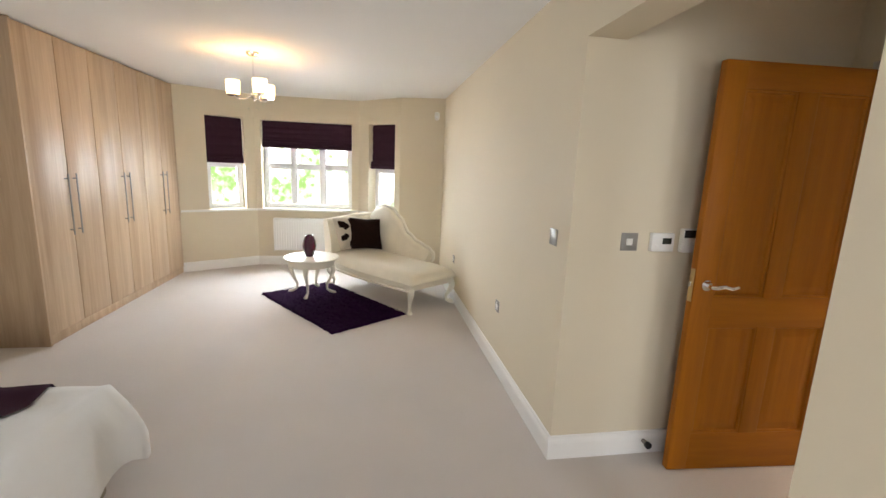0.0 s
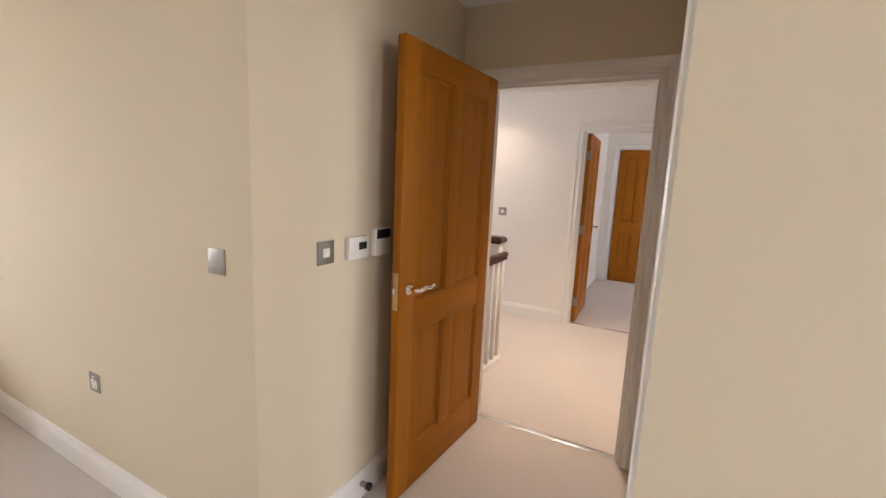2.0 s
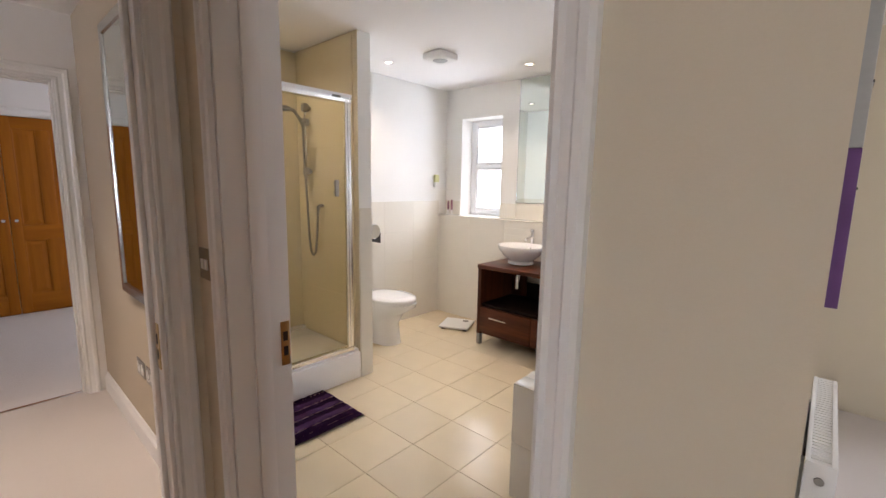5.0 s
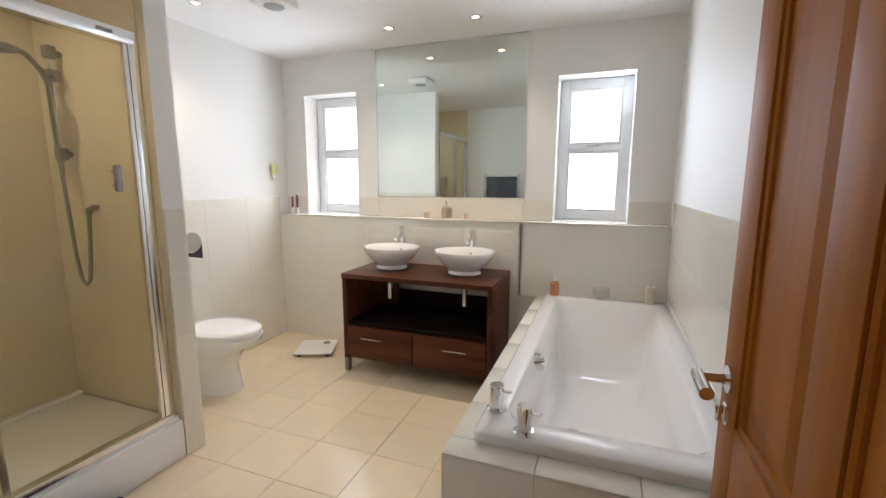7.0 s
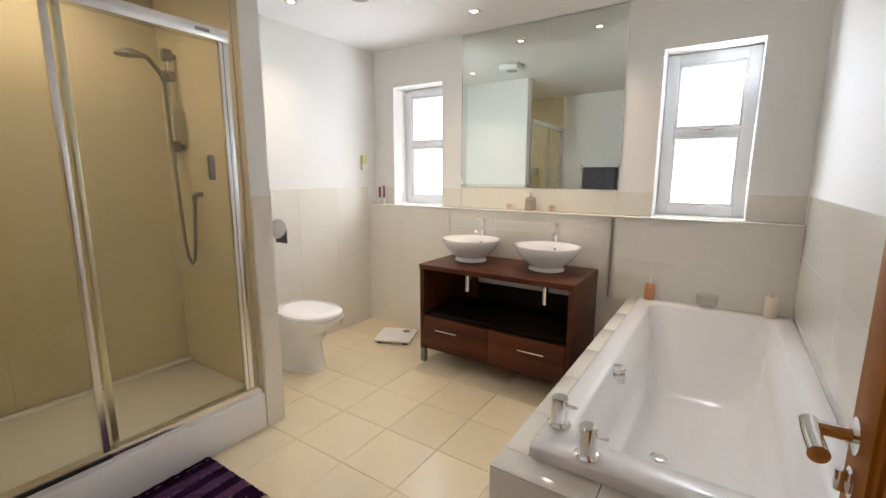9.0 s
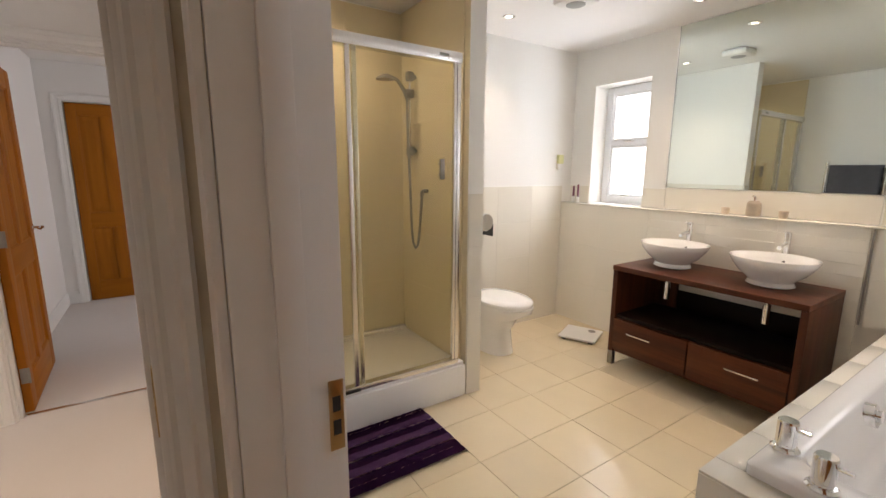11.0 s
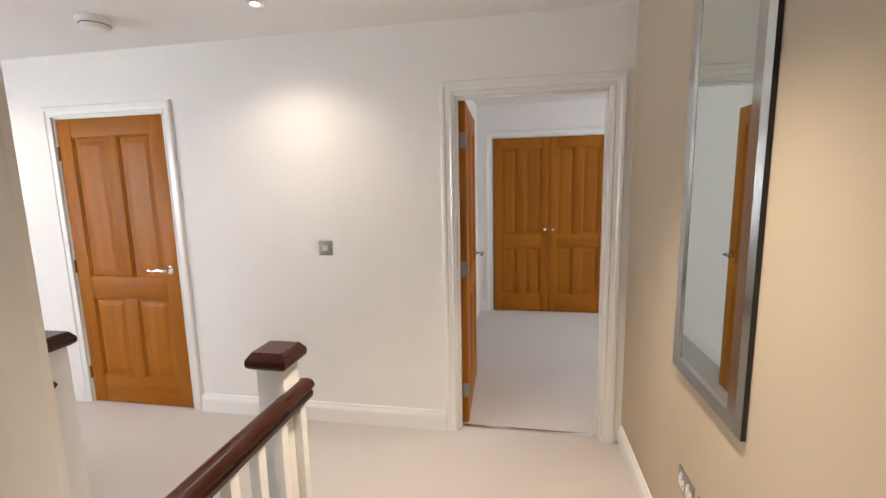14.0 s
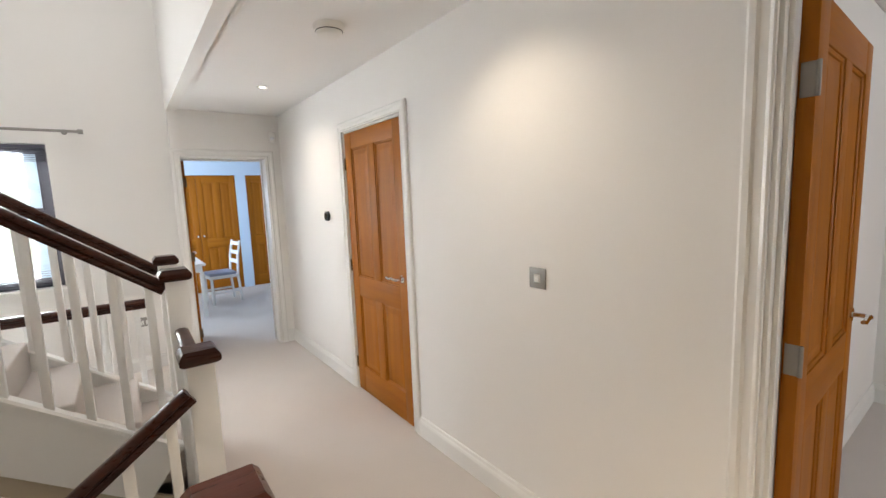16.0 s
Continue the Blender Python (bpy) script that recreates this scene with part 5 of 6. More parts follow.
downlight(-1.35, 0.62, H, 112, 96)
for x, y, z, p in ((-0.42, 1.85, H, 18), (-0.42, 4.13, H, 18), (-0.67, -1.95, H + 0.03, 22), (-1.555, -2.72, H + 0.03, 30), (-2.175, -2.73, H + 0.03, 30), (-0.62, -0.72, H + 0.03, 17)):
    downlight(x, y, z, p, 128 if y > 0 else 150 if y > -1 else 116)

# ---- landing ----


def wall_mirror():
    e = thing("wall_mirror", FN(-1.055, 0.0, 0.835), "tall wall mirror in a silver glass frame", "mirror")
    w, h, b = 0.49, 1.335, 0.066
    boxpart("backing", (-w / 2, 0.001, 0), (w / 2, 0.014, h), BLACK, e, 0.001)
    boxpart("glass", (-w / 2 + b, 0.0142, b), (w / 2 - b, 0.019, h - b), MIRROR, e)
    o = [(-w / 2, 0), (w / 2, 0), (w / 2, h), (-w / 2, h)]
    i = [(-w / 2 + b, b), (w / 2 - b, b), (w / 2 - b, h - b), (-w / 2 + b, h - b)]
    for k in range(4):
        j = (k + 1) % 4
        bm = fresh()
        outer, inner = (o[k], o[j]), (i[k], i[j])
        lo = [bm.verts.new((p[0], 0.0142, p[1])) for p in (*outer, inner[1], inner[0])]
        mid = lambda a, c, f: (a[0] + (c[0] - a[0]) * f, a[1] + (c[1] - a[1]) * f)
        up = [bm.verts.new((p[0], 0.026, p[1])) for p in (mid(outer[0], inner[0], 0.2), mid(outer[1], inner[1], 0.2), mid(outer[1], inner[1], 0.85), mid(outer[0], inner[0], 0.85))]
        bm.faces.new(lo), bm.faces.new(up)
        for a in range(4):
            c = (a + 1) % 4
            bm.faces.new((lo[a], lo[c], up[c], up[a]))
        part("frame_strip", bm, MIRROR_F, e, "bevelled mirror-glass frame strip", None)


wall_mirror()


def newel(x, y, z0, top, label="white square newel post with dark mahogany cap"):
    e = thing("newel_post", pose(x, y, 0), label, "newel post", "stair newels")
    boxpart("post", (-0.045, -0.045, z0), (0.045, 0.045, top - 0.055), TRIM, e, 0.004)
    bm = fresh()
    rings = [(0.050, -0.055), (0.062, -0.047), (0.066, -0.040), (0.066, -0.024), (0.063, -0.018), (0.050, 0.0)]
    rs = [[bm.verts.new((a * r, b * r, top + z)) for a, b in ((-1, -1), (1, -1), (1, 1), (-1, 1))] for r, z in rings]
    for lo, hi in zip(rs, rs[1:]):
        for k in range(4):
            bm.faces.new((lo[k], lo[(k + 1) % 4], hi[(k + 1) % 4], hi[k]))
    bm.faces.new(rs[0]), bm.faces.new(rs[-1])
    part("cap", bm, MAHOG, e, "dark polished mahogany cap")
    return e


HR = [(-0.022, -0.030), (0.022, -0.030), (0.024, -0.016), (0.019, -0.008), (0.022, -0.001), (0.029, 0.003), (0.030, 0.012), (0.024, 0.023), (0.011, 0.029), (-0.011, 0.029), (-0.024, 0.023), (-0.030, 0.012), (-0.029, 0.003), (-0.022, -0.001), (-0.019, -0.008), (-0.024, -0.016)]


def balustrade(a, b, base_a, base_b, pitch, label, rail_drop=0.0, sticks=True, base_rail=True):
    """A handrail from a to b with square white balusters down to a base line."""
    a, b = Vector(a), Vector(b)
    e = thing("balustrade", Matrix.Translation((a.x, a.y, 0)), label, "balustrade", "stair balustrades")
    o = Vector((a.x, a.y, 0))
    bm = fresh()
    extrude_profile(bm, HR, a - o, b - o)
    part("handrail", bm, MAHOG, e, "dark polished mahogany handrail", 40)
    run = Vector((b.x - a.x, b.y - a.y, 0)).length
    n = max(1, int(run / pitch))
    if sticks:
        for i in range(n):
            f = (i + 0.5) / n
            p = a.lerp(b, f) - o
            zb = base_a + (base_b - base_a) * f
            boxpart("baluster", (p.x - 0.016, p.y - 0.016, zb), (p.x + 0.016, p.y + 0.016, p.z - 0.018), TRIM, e, 0.002)
    if base_rail:
        bm = fresh()
        extrude_profile(bm, [(-0.03, 0), (0.03, 0), (0.03, 0.022), (0.022, 0.032), (-0.022, 0.032), (-0.03, 0.022)], Vector((0, 0, base_a)), Vector((b.x - a.x, b.y - a.y, base_b)))
        part("base_rail", bm, TRIM, e)
    return e


newel(-1.293, 1.325, -0.2, 1.028)
newel(-1.22, 2.31, -0.6, 0.997)
newel(-1.22, 2.95, -0.6, 1.215)
newel(-1.21, 3.66, 0.0, 1.215)
balustrade((-1.23, 1.268, 0.872), (-2.12, 1.268, 0.872), 0.0, 0.0, 0.105, "white balusters with mahogany rail beside the stair head")
balustrade((-1.22, 2.355, 0.880), (-1.22, 2.905, 0.905), 0.0, 0.0, 0.105, "short white balustrade between two newels")
UP = 0.735
balustrade((-1.265, 2.95, 1.125), (-3.48, 2.95, 1.125 + 2.215 * UP), 0.325, 0.325 + 2.215 * UP, 0.125, "white balusters with mahogany rail climbing the upper flight", base_rail=False)
balustrade((-1.255, 3.66, 1.125), (-3.48, 3.66, 1.125 + 2.225 * UP), 0.325, 0.325 + 2.225 * UP, 0.125, "white balusters with mahogany rail on the far side of the flight", base_rail=False)
balustrade((-1.265, 2.26, 0.848), (-3.48, 2.26, 0.848 - 2.215 * UP), -0.05, -0.05 - 2.215 * UP, 0.125, "mahogany rail and white balusters going down", base_rail=False)
balustrade((-1.30, 3.86, 0.905), (-3.48, 3.86, 0.905), 0.0, 0.0, 0.16, "level mahogany rail beyond the upper flight")


def stairs():
    e = thing("upper_stairs", pose(-1.25, 2.95, 0), "carpeted stairs rising to the next floor", "stairs")
    rise, going = 0.184, 0.25
    for k in range(10):
        nose, top = (0.08, 0.174) if k < 1 else (0.055 - 0.2225 * (k - 1), 0.343 + 0.164 * (k - 1))
        bm = fresh()
        bx(bm, (nose - 0.26, 0.02, max(0.0, top - 0.26)), (nose, 0.69, top), 0.014, 3)
        part("step", bm, CARPET, e)
    for y, nm in ((-0.022, "outer_string"), (0.69, "inner_string")):
        bm = fresh()
        extrude_profile(bm, [(-0.02, -0.26), (0.02, -0.26), (0.02, 0.0), (-0.02, 0.0)], (-0.02, y + 0.022, 0.325), (-2.23, y + 0.022, 0.325 + 2.21 * UP))
        part(nm, bm, TRIM, e)
        bm = fresh()
        extrude_profile(bm, [(-0.034, -0.004), (0.034, -0.004), (0.034, 0.012), (0.026, 0.022), (-0.026, 0.022), (-0.034, 0.012)], (-0.02, y + 0.022, 0.325), (-2.23, y + 0.022, 0.325 + 2.21 * UP))
        part("string_cap", bm, TRIM, e)
    bm = fresh()
    pts = [(-0.05, -2.6), (-2.23, -2.6), (-2.23, 0.05 + 2.21 * UP), (-0.05, 0.06)]
    a = [bm.verts.new((x, 0.0, z)) for x, z in pts]
    b = [bm.verts.new((x, 0.03, z)) for x, z in pts]
    bm.faces.new(a), bm.faces.new(b)
    for i in range(4):
        bm.faces.new((a[i], a[(i + 1) % 4], b[(i + 1) % 4], b[i]))
    # the darker beige puts the shade below the flight into the panel's colour
    part("spandrel", bm, BEIGE, e, "panel under the string, its shade painted in beige")
    bm = fresh()
    extrude_profile(bm, [(-0.016, -0.05), (0.016, -0.05), (0.016, 0.04), (0.006, 0.05), (-0.016, 0.05)], (-0.1, -0.015, -0.10), (-2.2, -0.015, -0.10 + 2.1 * UP))
    part("spandrel_moulding", bm, TRIM, e)
    e = thing("lower_stairs", pose(-1.25, 1.36, 0), "carpeted stairs going down from the landing", "stairs")
    for k in range(9):
        bm = fresh()
        bx(bm, (-going * k - going - 0.015, 0.0, -rise * (k + 1) - 0.22), (-going * k, 0.86, -rise * (k + 1)), 0.014, 3)
        part("step", bm, CARPET, e)
    bm = fresh()
    extrude_profile(bm, [(-0.02, -0.26), (0.02, -0.26), (0.02, 0.0), (-0.02, 0.0)], (-0.02, 0.885, -0.05), (-2.23, 0.885, -0.05 - 2.21 * UP))
    part("string", bm, TRIM, e)
    setting("landing_edge", [((-1.262, 1.37, -0.22), (-1.241, 3.76, 0.0)), ((-2.12, 1.301, -0.22), (-1.24, 1.322, 0.0))], TRIM, "white apron under the landing edge", 0.002)


stairs()


def curtain_pole():
    e = thing("curtain_pole", pose(-1.62, 5.28, 2.16), "brushed metal curtain pole over the stair window", "curtain pole")
    bm = fresh()
    cyl(bm, (-1.5, 0, 0), (0, 0, 0), 0.011, seg=14)
    part("rod", bm, STEEL, e)
    bm = fresh()
    cyl(bm, (0, 0, 0), (0.035, 0, 0), 0.019, seg=16)
    part("finial", bm, STEEL, e)
    for x in (-0.09, -1.42):
        bm = fresh()
        cyl(bm, (x, 0, 0), (x, 0.068, 0), 0.008, seg=10)
        cyl(bm, (x, 0.060, 0), (x, 0.070, 0), 0.022, seg=14)
        part("bracket", bm, STEEL, e)


curtain_pole()


def venetian(m, w, z0, z1):
    e = thing("venetian_blind", m, "grey venetian blind raised over the stair window", "blind")
    n = 7
    for k in range(n):
        for zz in (z0 + 0.004 + k * 0.019, z1 - 0.05 - k * 0.014):
            bm = fresh()
            bx(bm, (0.02, -0.012, zz), (w - 0.02, 0.012, zz + 0.003))
            part("slat", bm, BLIND, e)
    boxpart("head_rail", (0.015, -0.018, z1 - 0.03), (w - 0.015, 0.018, z1 - 0.003), BLIND, e, 0.002)
    for u in (0.18, w - 0.18):
        bm = fresh()
        cyl(bm, (u, 0.014, z0), (u, 0.014, z1 - 0.02), 0.0012, seg=6)
        part("cord", bm, BLIND, e)


venetian(Matrix.Translation((-2.95, 5.378, 0)), 1.11, 0.90, 2.055)

# ---- study beyond the far doorway ----


def study_chair():
    e = thing("desk_chair", pose(-0.25, 8.0, 0, 0, 0, -84), "white painted chair with grey padded seat", "chair")
    for x in (-0.19, 0.19):
        boxpart("front_leg", (x - 0.018, -0.21, 0), (x + 0.018, -0.174, 0.43), TRIM, e, 0.003)
        bm = fresh()
        tube(bm, [(x, 0.22, 0), (x, 0.19, 0.42), (x, 0.21, 0.70), (x, 0.26, 0.95)], 0.019, 8)
        part("back_leg", bm, TRIM, e)
        boxpart("stretcher", (x - 0.009, -0.18, 0.16), (x + 0.009, 0.19, 0.19), TRIM, e, 0.002)
    boxpart("seat_frame", (-0.21, -0.215, 0.39), (0.21, 0.20, 0.435), TRIM, e, 0.004)
    boxpart("seat", (-0.20, -0.21, 0.435), (0.20, 0.17, 0.485), GREY_SEAT, e, 0.018)
    for z in (0.62, 0.76, 0.90):
        boxpart("back_slat", (-0.18, 0.20 + (z - 0.6) * 0.14, z - 0.03), (0.18, 0.218 + (z - 0.6) * 0.14, z + 0.03), TRIM, e, 0.004)
    e = thing("desk", pose(-0.95, 7.55, 0), "white painted desk with square legs", "desk")
    boxpart("top", (-0.45, -0.5, 0.71), (0.38, 0.5, 0.74), TRIM, e, 0.004)
    boxpart("apron", (-0.42, -0.46, 0.62), (0.34, 0.46, 0.71), TRIM, e, 0.003)
    for x in (-0.41, 0.33):
        for y in (-0.46, 0.46):
            boxpart("leg", (x - 0.025, y - 0.025, 0), (x + 0.025, y + 0.025, 0.62), TRIM, e, 0.003)


study_chair()

# ---- bathroom ----
LEDGE = 1.10
setting("wall_bathroom_ledge", [((-3.44, -3.11, 0), (-0.30, -2.996, LEDGE - 0.012))], GROUT_W, "boxed-out tiled lower wall with ledge")
setting("ledge_top", [((-3.44, -3.11, LEDGE - 0.011), (-0.30, -2.978, LEDGE))], TILE_W, "cream tiled ledge along the bathroom wall", 0.003)
setting("floor_bathroom", [((-3.44, -3.0, -0.1), (-0.30, -0.02, -0.004)), ((-3.335, -0.02, -0.1), (-2.405, 0.03, -0.004))], GROUT, "pale grout bed of the bathroom floor")


def bath_mirror():
    e = thing("bathroom_mirror", pose(-1.845, -3.11, 1.265), "large frameless mirror over the basins", "mirror")
    boxpart("glass", (-0.605, 0.001, 0.0), (0.605, 0.010, 1.155), MIRROR, e)
    boxpart("edge_trim", (-0.612, 0.001, -0.006), (-0.606, 0.013, 1.158), CHROME, e)
    boxpart("edge_trim", (0.606, 0.001, -0.006), (0.612, 0.013, 1.158), CHROME, e)


bath_mirror()


def vanity():
    e = thing("vanity_unit", pose(-1.835, -2.72, 0), "dark wenge washstand with two drawers and open shelf", "vanity unit")
    w, d = 0.555, 0.27
    boxpart("top", (-w, -d, 0.70), (w, d, 0.735), WENGE_H, e, 0.003)
    for s in (-1, 1):
        boxpart("side", (s * w - (0.035 if s > 0 else 0), -d + 0.005, 0.10), (s * w + (0.035 if s < 0 else 0), d - 0.012, 0.699), WENGE_V, e, 0.002)
    boxpart("floor_board", (-w + 0.036, -d + 0.005, 0.10), (w - 0.036, d - 0.03, 0.12), WENGE_H, e, 0.002)
    # shelf and back board get the compartment's shade as their colour
    boxpart("shelf", (-w + 0.036, -d + 0.005, 0.355), (w - 0.036, d - 0.03, 0.38), SHADED_LINING, e, 0.002)
    boxpart("inner_panel", (w - 0.20, -d + 0.012, 0.381), (w - 0.036, -d + 0.03, 0.699), WENGE_V, e, 0.002)
    boxpart("back_board", (-w + 0.036, -d + 0.005, 0.381), (w - 0.036, -d + 0.016, 0.52), SHADED_LINING, e, 0.002)
    for s in (-1, 1):
        a, b = (-w + 0.038, -0.004) if s < 0 else (0.004, w - 0.038)
        dr = boxpart("drawer", (a, d - 0.05, 0.125), (b, d - 0.004, 0.352), WENGE_H, e, 0.003)
        c = (a + b) / 2 + s * 0.05
        bm = fresh()
        bx(bm, (c - 0.085, d + 0.020, 0.272), (c + 0.085, d + 0.027, 0.281), 0.002)
        for q in (-0.07, 0.07):
            cyl(bm, (c + q, d - 0.005, 0.2765), (c + q, d + 0.022, 0.2765), 0.0035, seg=8)
        part("handle", bm, SATIN, dr, "slim satin bar handle")
    for x in (-w + 0.02, w - 0.02):
        for y in (-d + 0.03, d - 0.03):
            bm = fresh()
            bx(bm, (x - 0.019, y - 0.019, 0.0), (x + 0.019, y + 0.019, 0.10), 0.003)
            part("leg", bm, STEEL, e, "square brushed metal leg")
    for s in (-1, 1):
        bx0 = s * 0.295
        bm = fresh()
        cyl(bm, (bx0, 0.02, 0.55), (bx0, 0.02, 0.70), 0.013, seg=16)
        cyl(bm, (bx0, 0.02, 0.515), (bx0, 0.02, 0.63), 0.021, seg=18)
        tube(bm, [(bx0, 0.02, 0.63), (bx0, -0.08, 0.635), (bx0, -d - 0.0, 0.635)], 0.012, 10)
        part("bottle_trap", bm, CHROME, e, "chrome bottle trap hanging under the top")
    # basins and taps
    for x in (-1.525, -2.105):
        b = thing("basin", pose(x, -2.765, 0.735), "round white ceramic countertop basin", "basin", "washstand basins")
        bm = fresh()
        lathe(bm, [(0, 0), (0.115, 0), (0.122, 0.006), (0.112, 0.028), (0.128, 0.045), (0.165, 0.075), (0.204, 0.126), (0.219, 0.159), (0.217, 0.164), (0.208, 0.162), (0.188, 0.126), (0.15, 0.083), (0.10, 0.056), (0, 0.048)], seg=48, sx=1.0, sy=0.885)
        part("bowl", bm, CERAMIC, b, smooth=50)
        bm = fresh()
        lathe(bm, [(0, 0.0), (0.020, 0.0), (0.022, 0.004), (0, 0.006)], (0, 0, 0.050), 18)
        part("waste", bm, CHROME, b)
        # solid dark disc coloured like the shade within the overflow hole
        bm = fresh()
        cyl(bm, (0, -0.172, 0.118), (0, -0.158, 0.112), 0.009, seg=12)
        part("overflow", bm, HOLE_SHADE, b)
        t = thing("basin_tap", pose(x + 0.01, -2.970, 0.735), "tall chrome mixer tap behind the basin", "tap", "basin taps")
        bm = fresh()
        cyl(bm, (0, 0, 0), (0, 0, 0.012), 0.019, seg=20)
        cyl(bm, (0, 0, 0.012), (0, 0, 0.250), 0.018, seg=20)
        part("body", bm, CHROME, t)
        bm = fresh()
        tube(bm, [(0, 0.01, 0.222), (0, 0.06, 0.220), (0, 0.115, 0.206)], 0.012, 12)
        part("spout", bm, CHROME, t)
        bm = fresh()
        lathe(bm, [(0.018, 0), (0.019, 0.034), (0.012, 0.042), (0, 0.042)], (0, 0, 0.254), 18)
        cyl(bm, (0, 0.0, 0.285), (0.0, 0.055, 0.296), 0.006, 0.005, 10)
        part("lever", bm, CHROME, t)


vanity()


def toilet():
    e = thing("toilet", pose(-0.335, -1.93, 0), "white back-to-wall toilet with closed lid", "toilet")
    # local x negative towards the front

    def ring(z, l, w, back, n=36, sq=2.4):
        out = []
        for i in range(n):
            a = 2 * math.pi * i / n
            c, s = math.cos(a), math.sin(a)
            cx = -(back + l / 2)
            px = abs(c) ** (2 / sq) * (1 if c > 0 else -1) * l / 2
            py = abs(s) ** (2 / sq) * (1 if s > 0 else -1) * w / 2
            out.append((cx + px, py, z))
        return out

    def loft(rings, material, name, cap=True):
        bm = fresh()
        rs = [[bm.verts.new(p) for p in r] for r in rings]
        for a, b in zip(rs, rs[1:]):
            for i in range(len(a)):
                j = (i + 1) % len(a)
                bm.faces.new((a[i], a[j], b[j], b[i]))
        if cap:
            bm.faces.new(list(reversed(rs[0]))), bm.faces.new(rs[-1])
        return part(name, bm, material, e, smooth=50)
    loft([ring(0, 0.46, 0.25, 0.005), ring(0.02, 0.455, 0.245, 0.005), ring(0.18, 0.43, 0.235, 0.005), ring(0.28, 0.49, 0.30, 0.005), ring(0.36, 0.63, 0.355, 0.005), ring(0.40, 0.64, 0.36, 0.005)], CERAMIC, "pan")
    loft([ring(0.402, 0.51, 0.365, 0.125, sq=2.1), ring(0.418, 0.52, 0.375, 0.12, sq=2.1)], CERAMIC, "seat")
    loft([ring(0.4195, 0.52, 0.375, 0.12, sq=2.1), ring(0.432, 0.522, 0.377, 0.119, sq=2.1), ring(0.444, 0.50, 0.35, 0.13, sq=2.1), ring(0.449, 0.36, 0.23, 0.19, sq=2.1)], CERAMIC, "lid")
    for y in (-0.07, 0.07):
        bm = fresh()
        cyl(bm, (-0.125, y - 0.012, 0.425), (-0.125, y + 0.012, 0.425), 0.011, seg=12)
        part("hinge", bm, CHROME, e)


toilet()


def bathtub():
    e = thing("bathtub", pose(0, 0, 0), "white built-in double-ended bath in a tiled surround", "bathtub")
    x0, x1, y0, y1 = -3.435, -2.66, -2.985, -1.12

    def rr(inx, iny0, iny1, z, r, n=8):
        a0, a1, b0, b1 = x0 + inx, x1 - inx, y0 + iny0, y1 - iny1
        pts = []
        for cx, cy, s in ((a1 - r, b1 - r, 0), (a0 + r, b1 - r, 90), (a0 + r, b0 + r, 180), (a1 - r, b0 + r, 270)):
            for i in range(n + 1):
                t = radians(s + 90 * i / n)
                pts.append((cx + r * math.cos(t), cy + r * math.sin(t), z))
        return pts
    rings = [rr(0, 0, 0, 0.556, 0.02), rr(0, 0, 0, 0.584, 0.02), rr(0.006, 0.006, 0.006, 0.590, 0.022), rr(0.075, 0.10, 0.12, 0.588, 0.05), rr(0.085, 0.11, 0.13, 0.578, 0.06), rr(0.12, 0.22, 0.19, 0.40, 0.10), rr(0.145, 0.36, 0.24, 0.22, 0.14), rr(0.19, 0.46, 0.30, 0.165, 0.14), rr(0.30, 0.75, 0.55, 0.155, 0.08)]
    bm = fresh()
    rs = [[bm.verts.new(p) for p in r] for r in rings]
    for a, b in zip(rs, rs[1:]):
        for i in range(len(a)):
            j = (i + 1) % len(a)
            bm.faces.new((a[i], a[j], b[j], b[i]))
    bm.faces.new(rs[-1])
    part("tub", bm, ACRYL, e, smooth=50)
    bm = fresh()
    bx(bm, (x0, y0, 0.0), (-2.595, -1.035, 0.12))
    bx(bm, (-2.66, y0, 0.12), (-2.595, -1.035, 0.545))
    bx(bm, (x0, -1.17, 0.12), (-2.66, -1.035, 0.545))
    part("surround_core", bm, GROUT_W, e)
    n = 6
    for i in range(n):
        a = -2.985 + (2.985 - 1.035) / n * i
        b = a + (2.985 - 1.035) / n
        for z0, z1 in ((0.0, 0.27), (0.272, 0.545)):
            boxpart("side_tile", (-2.5945, a + 0.001, z0), (-2.586, b - 0.001, z1), TILE_W, e, 0.0015)
        boxpart("deck_tile", (-2.66, a + 0.001, 0.546), (-2.585, min(b, -1.125) - 0.001, 0.555), TILE_W, e, 0.002)
    for i in range(3):
        a = -3.435 + 0.2833 * i
        b = a + 0.2833
        for z0, z1 in ((0.0, 0.27), (0.272, 0.545)):
            boxpart("side_tile", (a + 0.001, -1.0345, z0), (b - 0.001, -1.026, z1), TILE_W, e, 0.0015)
        boxpart("deck_tile", (a + 0.001, -1.125, 0.546), (b - 0.001, -1.026, 0.555), TILE_W, e, 0.002)
    for x, y in ((-2.700, -1.275), (-2.815, -1.165)):
        bm = fresh()
        z = 0.5895
        lathe(bm, [(0, 0), (0.034, 0), (0.036, 0.006), (0.030, 0.012), (0.024, 0.013), (0.024, 0.022), (0.026, 0.024), (0.026, 0.088), (0.023, 0.093), (0, 0.094)], (x, y, z), 26)
        cyl(bm, (x - 0.01, y + 0.0, z + 0.070), (x - 0.055, y + 0.012, z + 0.078), 0.006, 0.005, 10)
        part("bath_valve", bm, CHROME, e, "chrome bath mixer valve")
    bm = fresh()
    lathe(bm, [(0, 0), (0.034, 0), (0.036, 0.004), (0.030, 0.010), (0, 0.014)], (-2.93, -1.95, 0.156), 24)
    part("waste", bm, CHROME, e)
    bm = fresh()
    cyl(bm, (-2.750, -1.85, 0.538), (-2.782, -1.85, 0.544), 0.042, 0.040, 28)
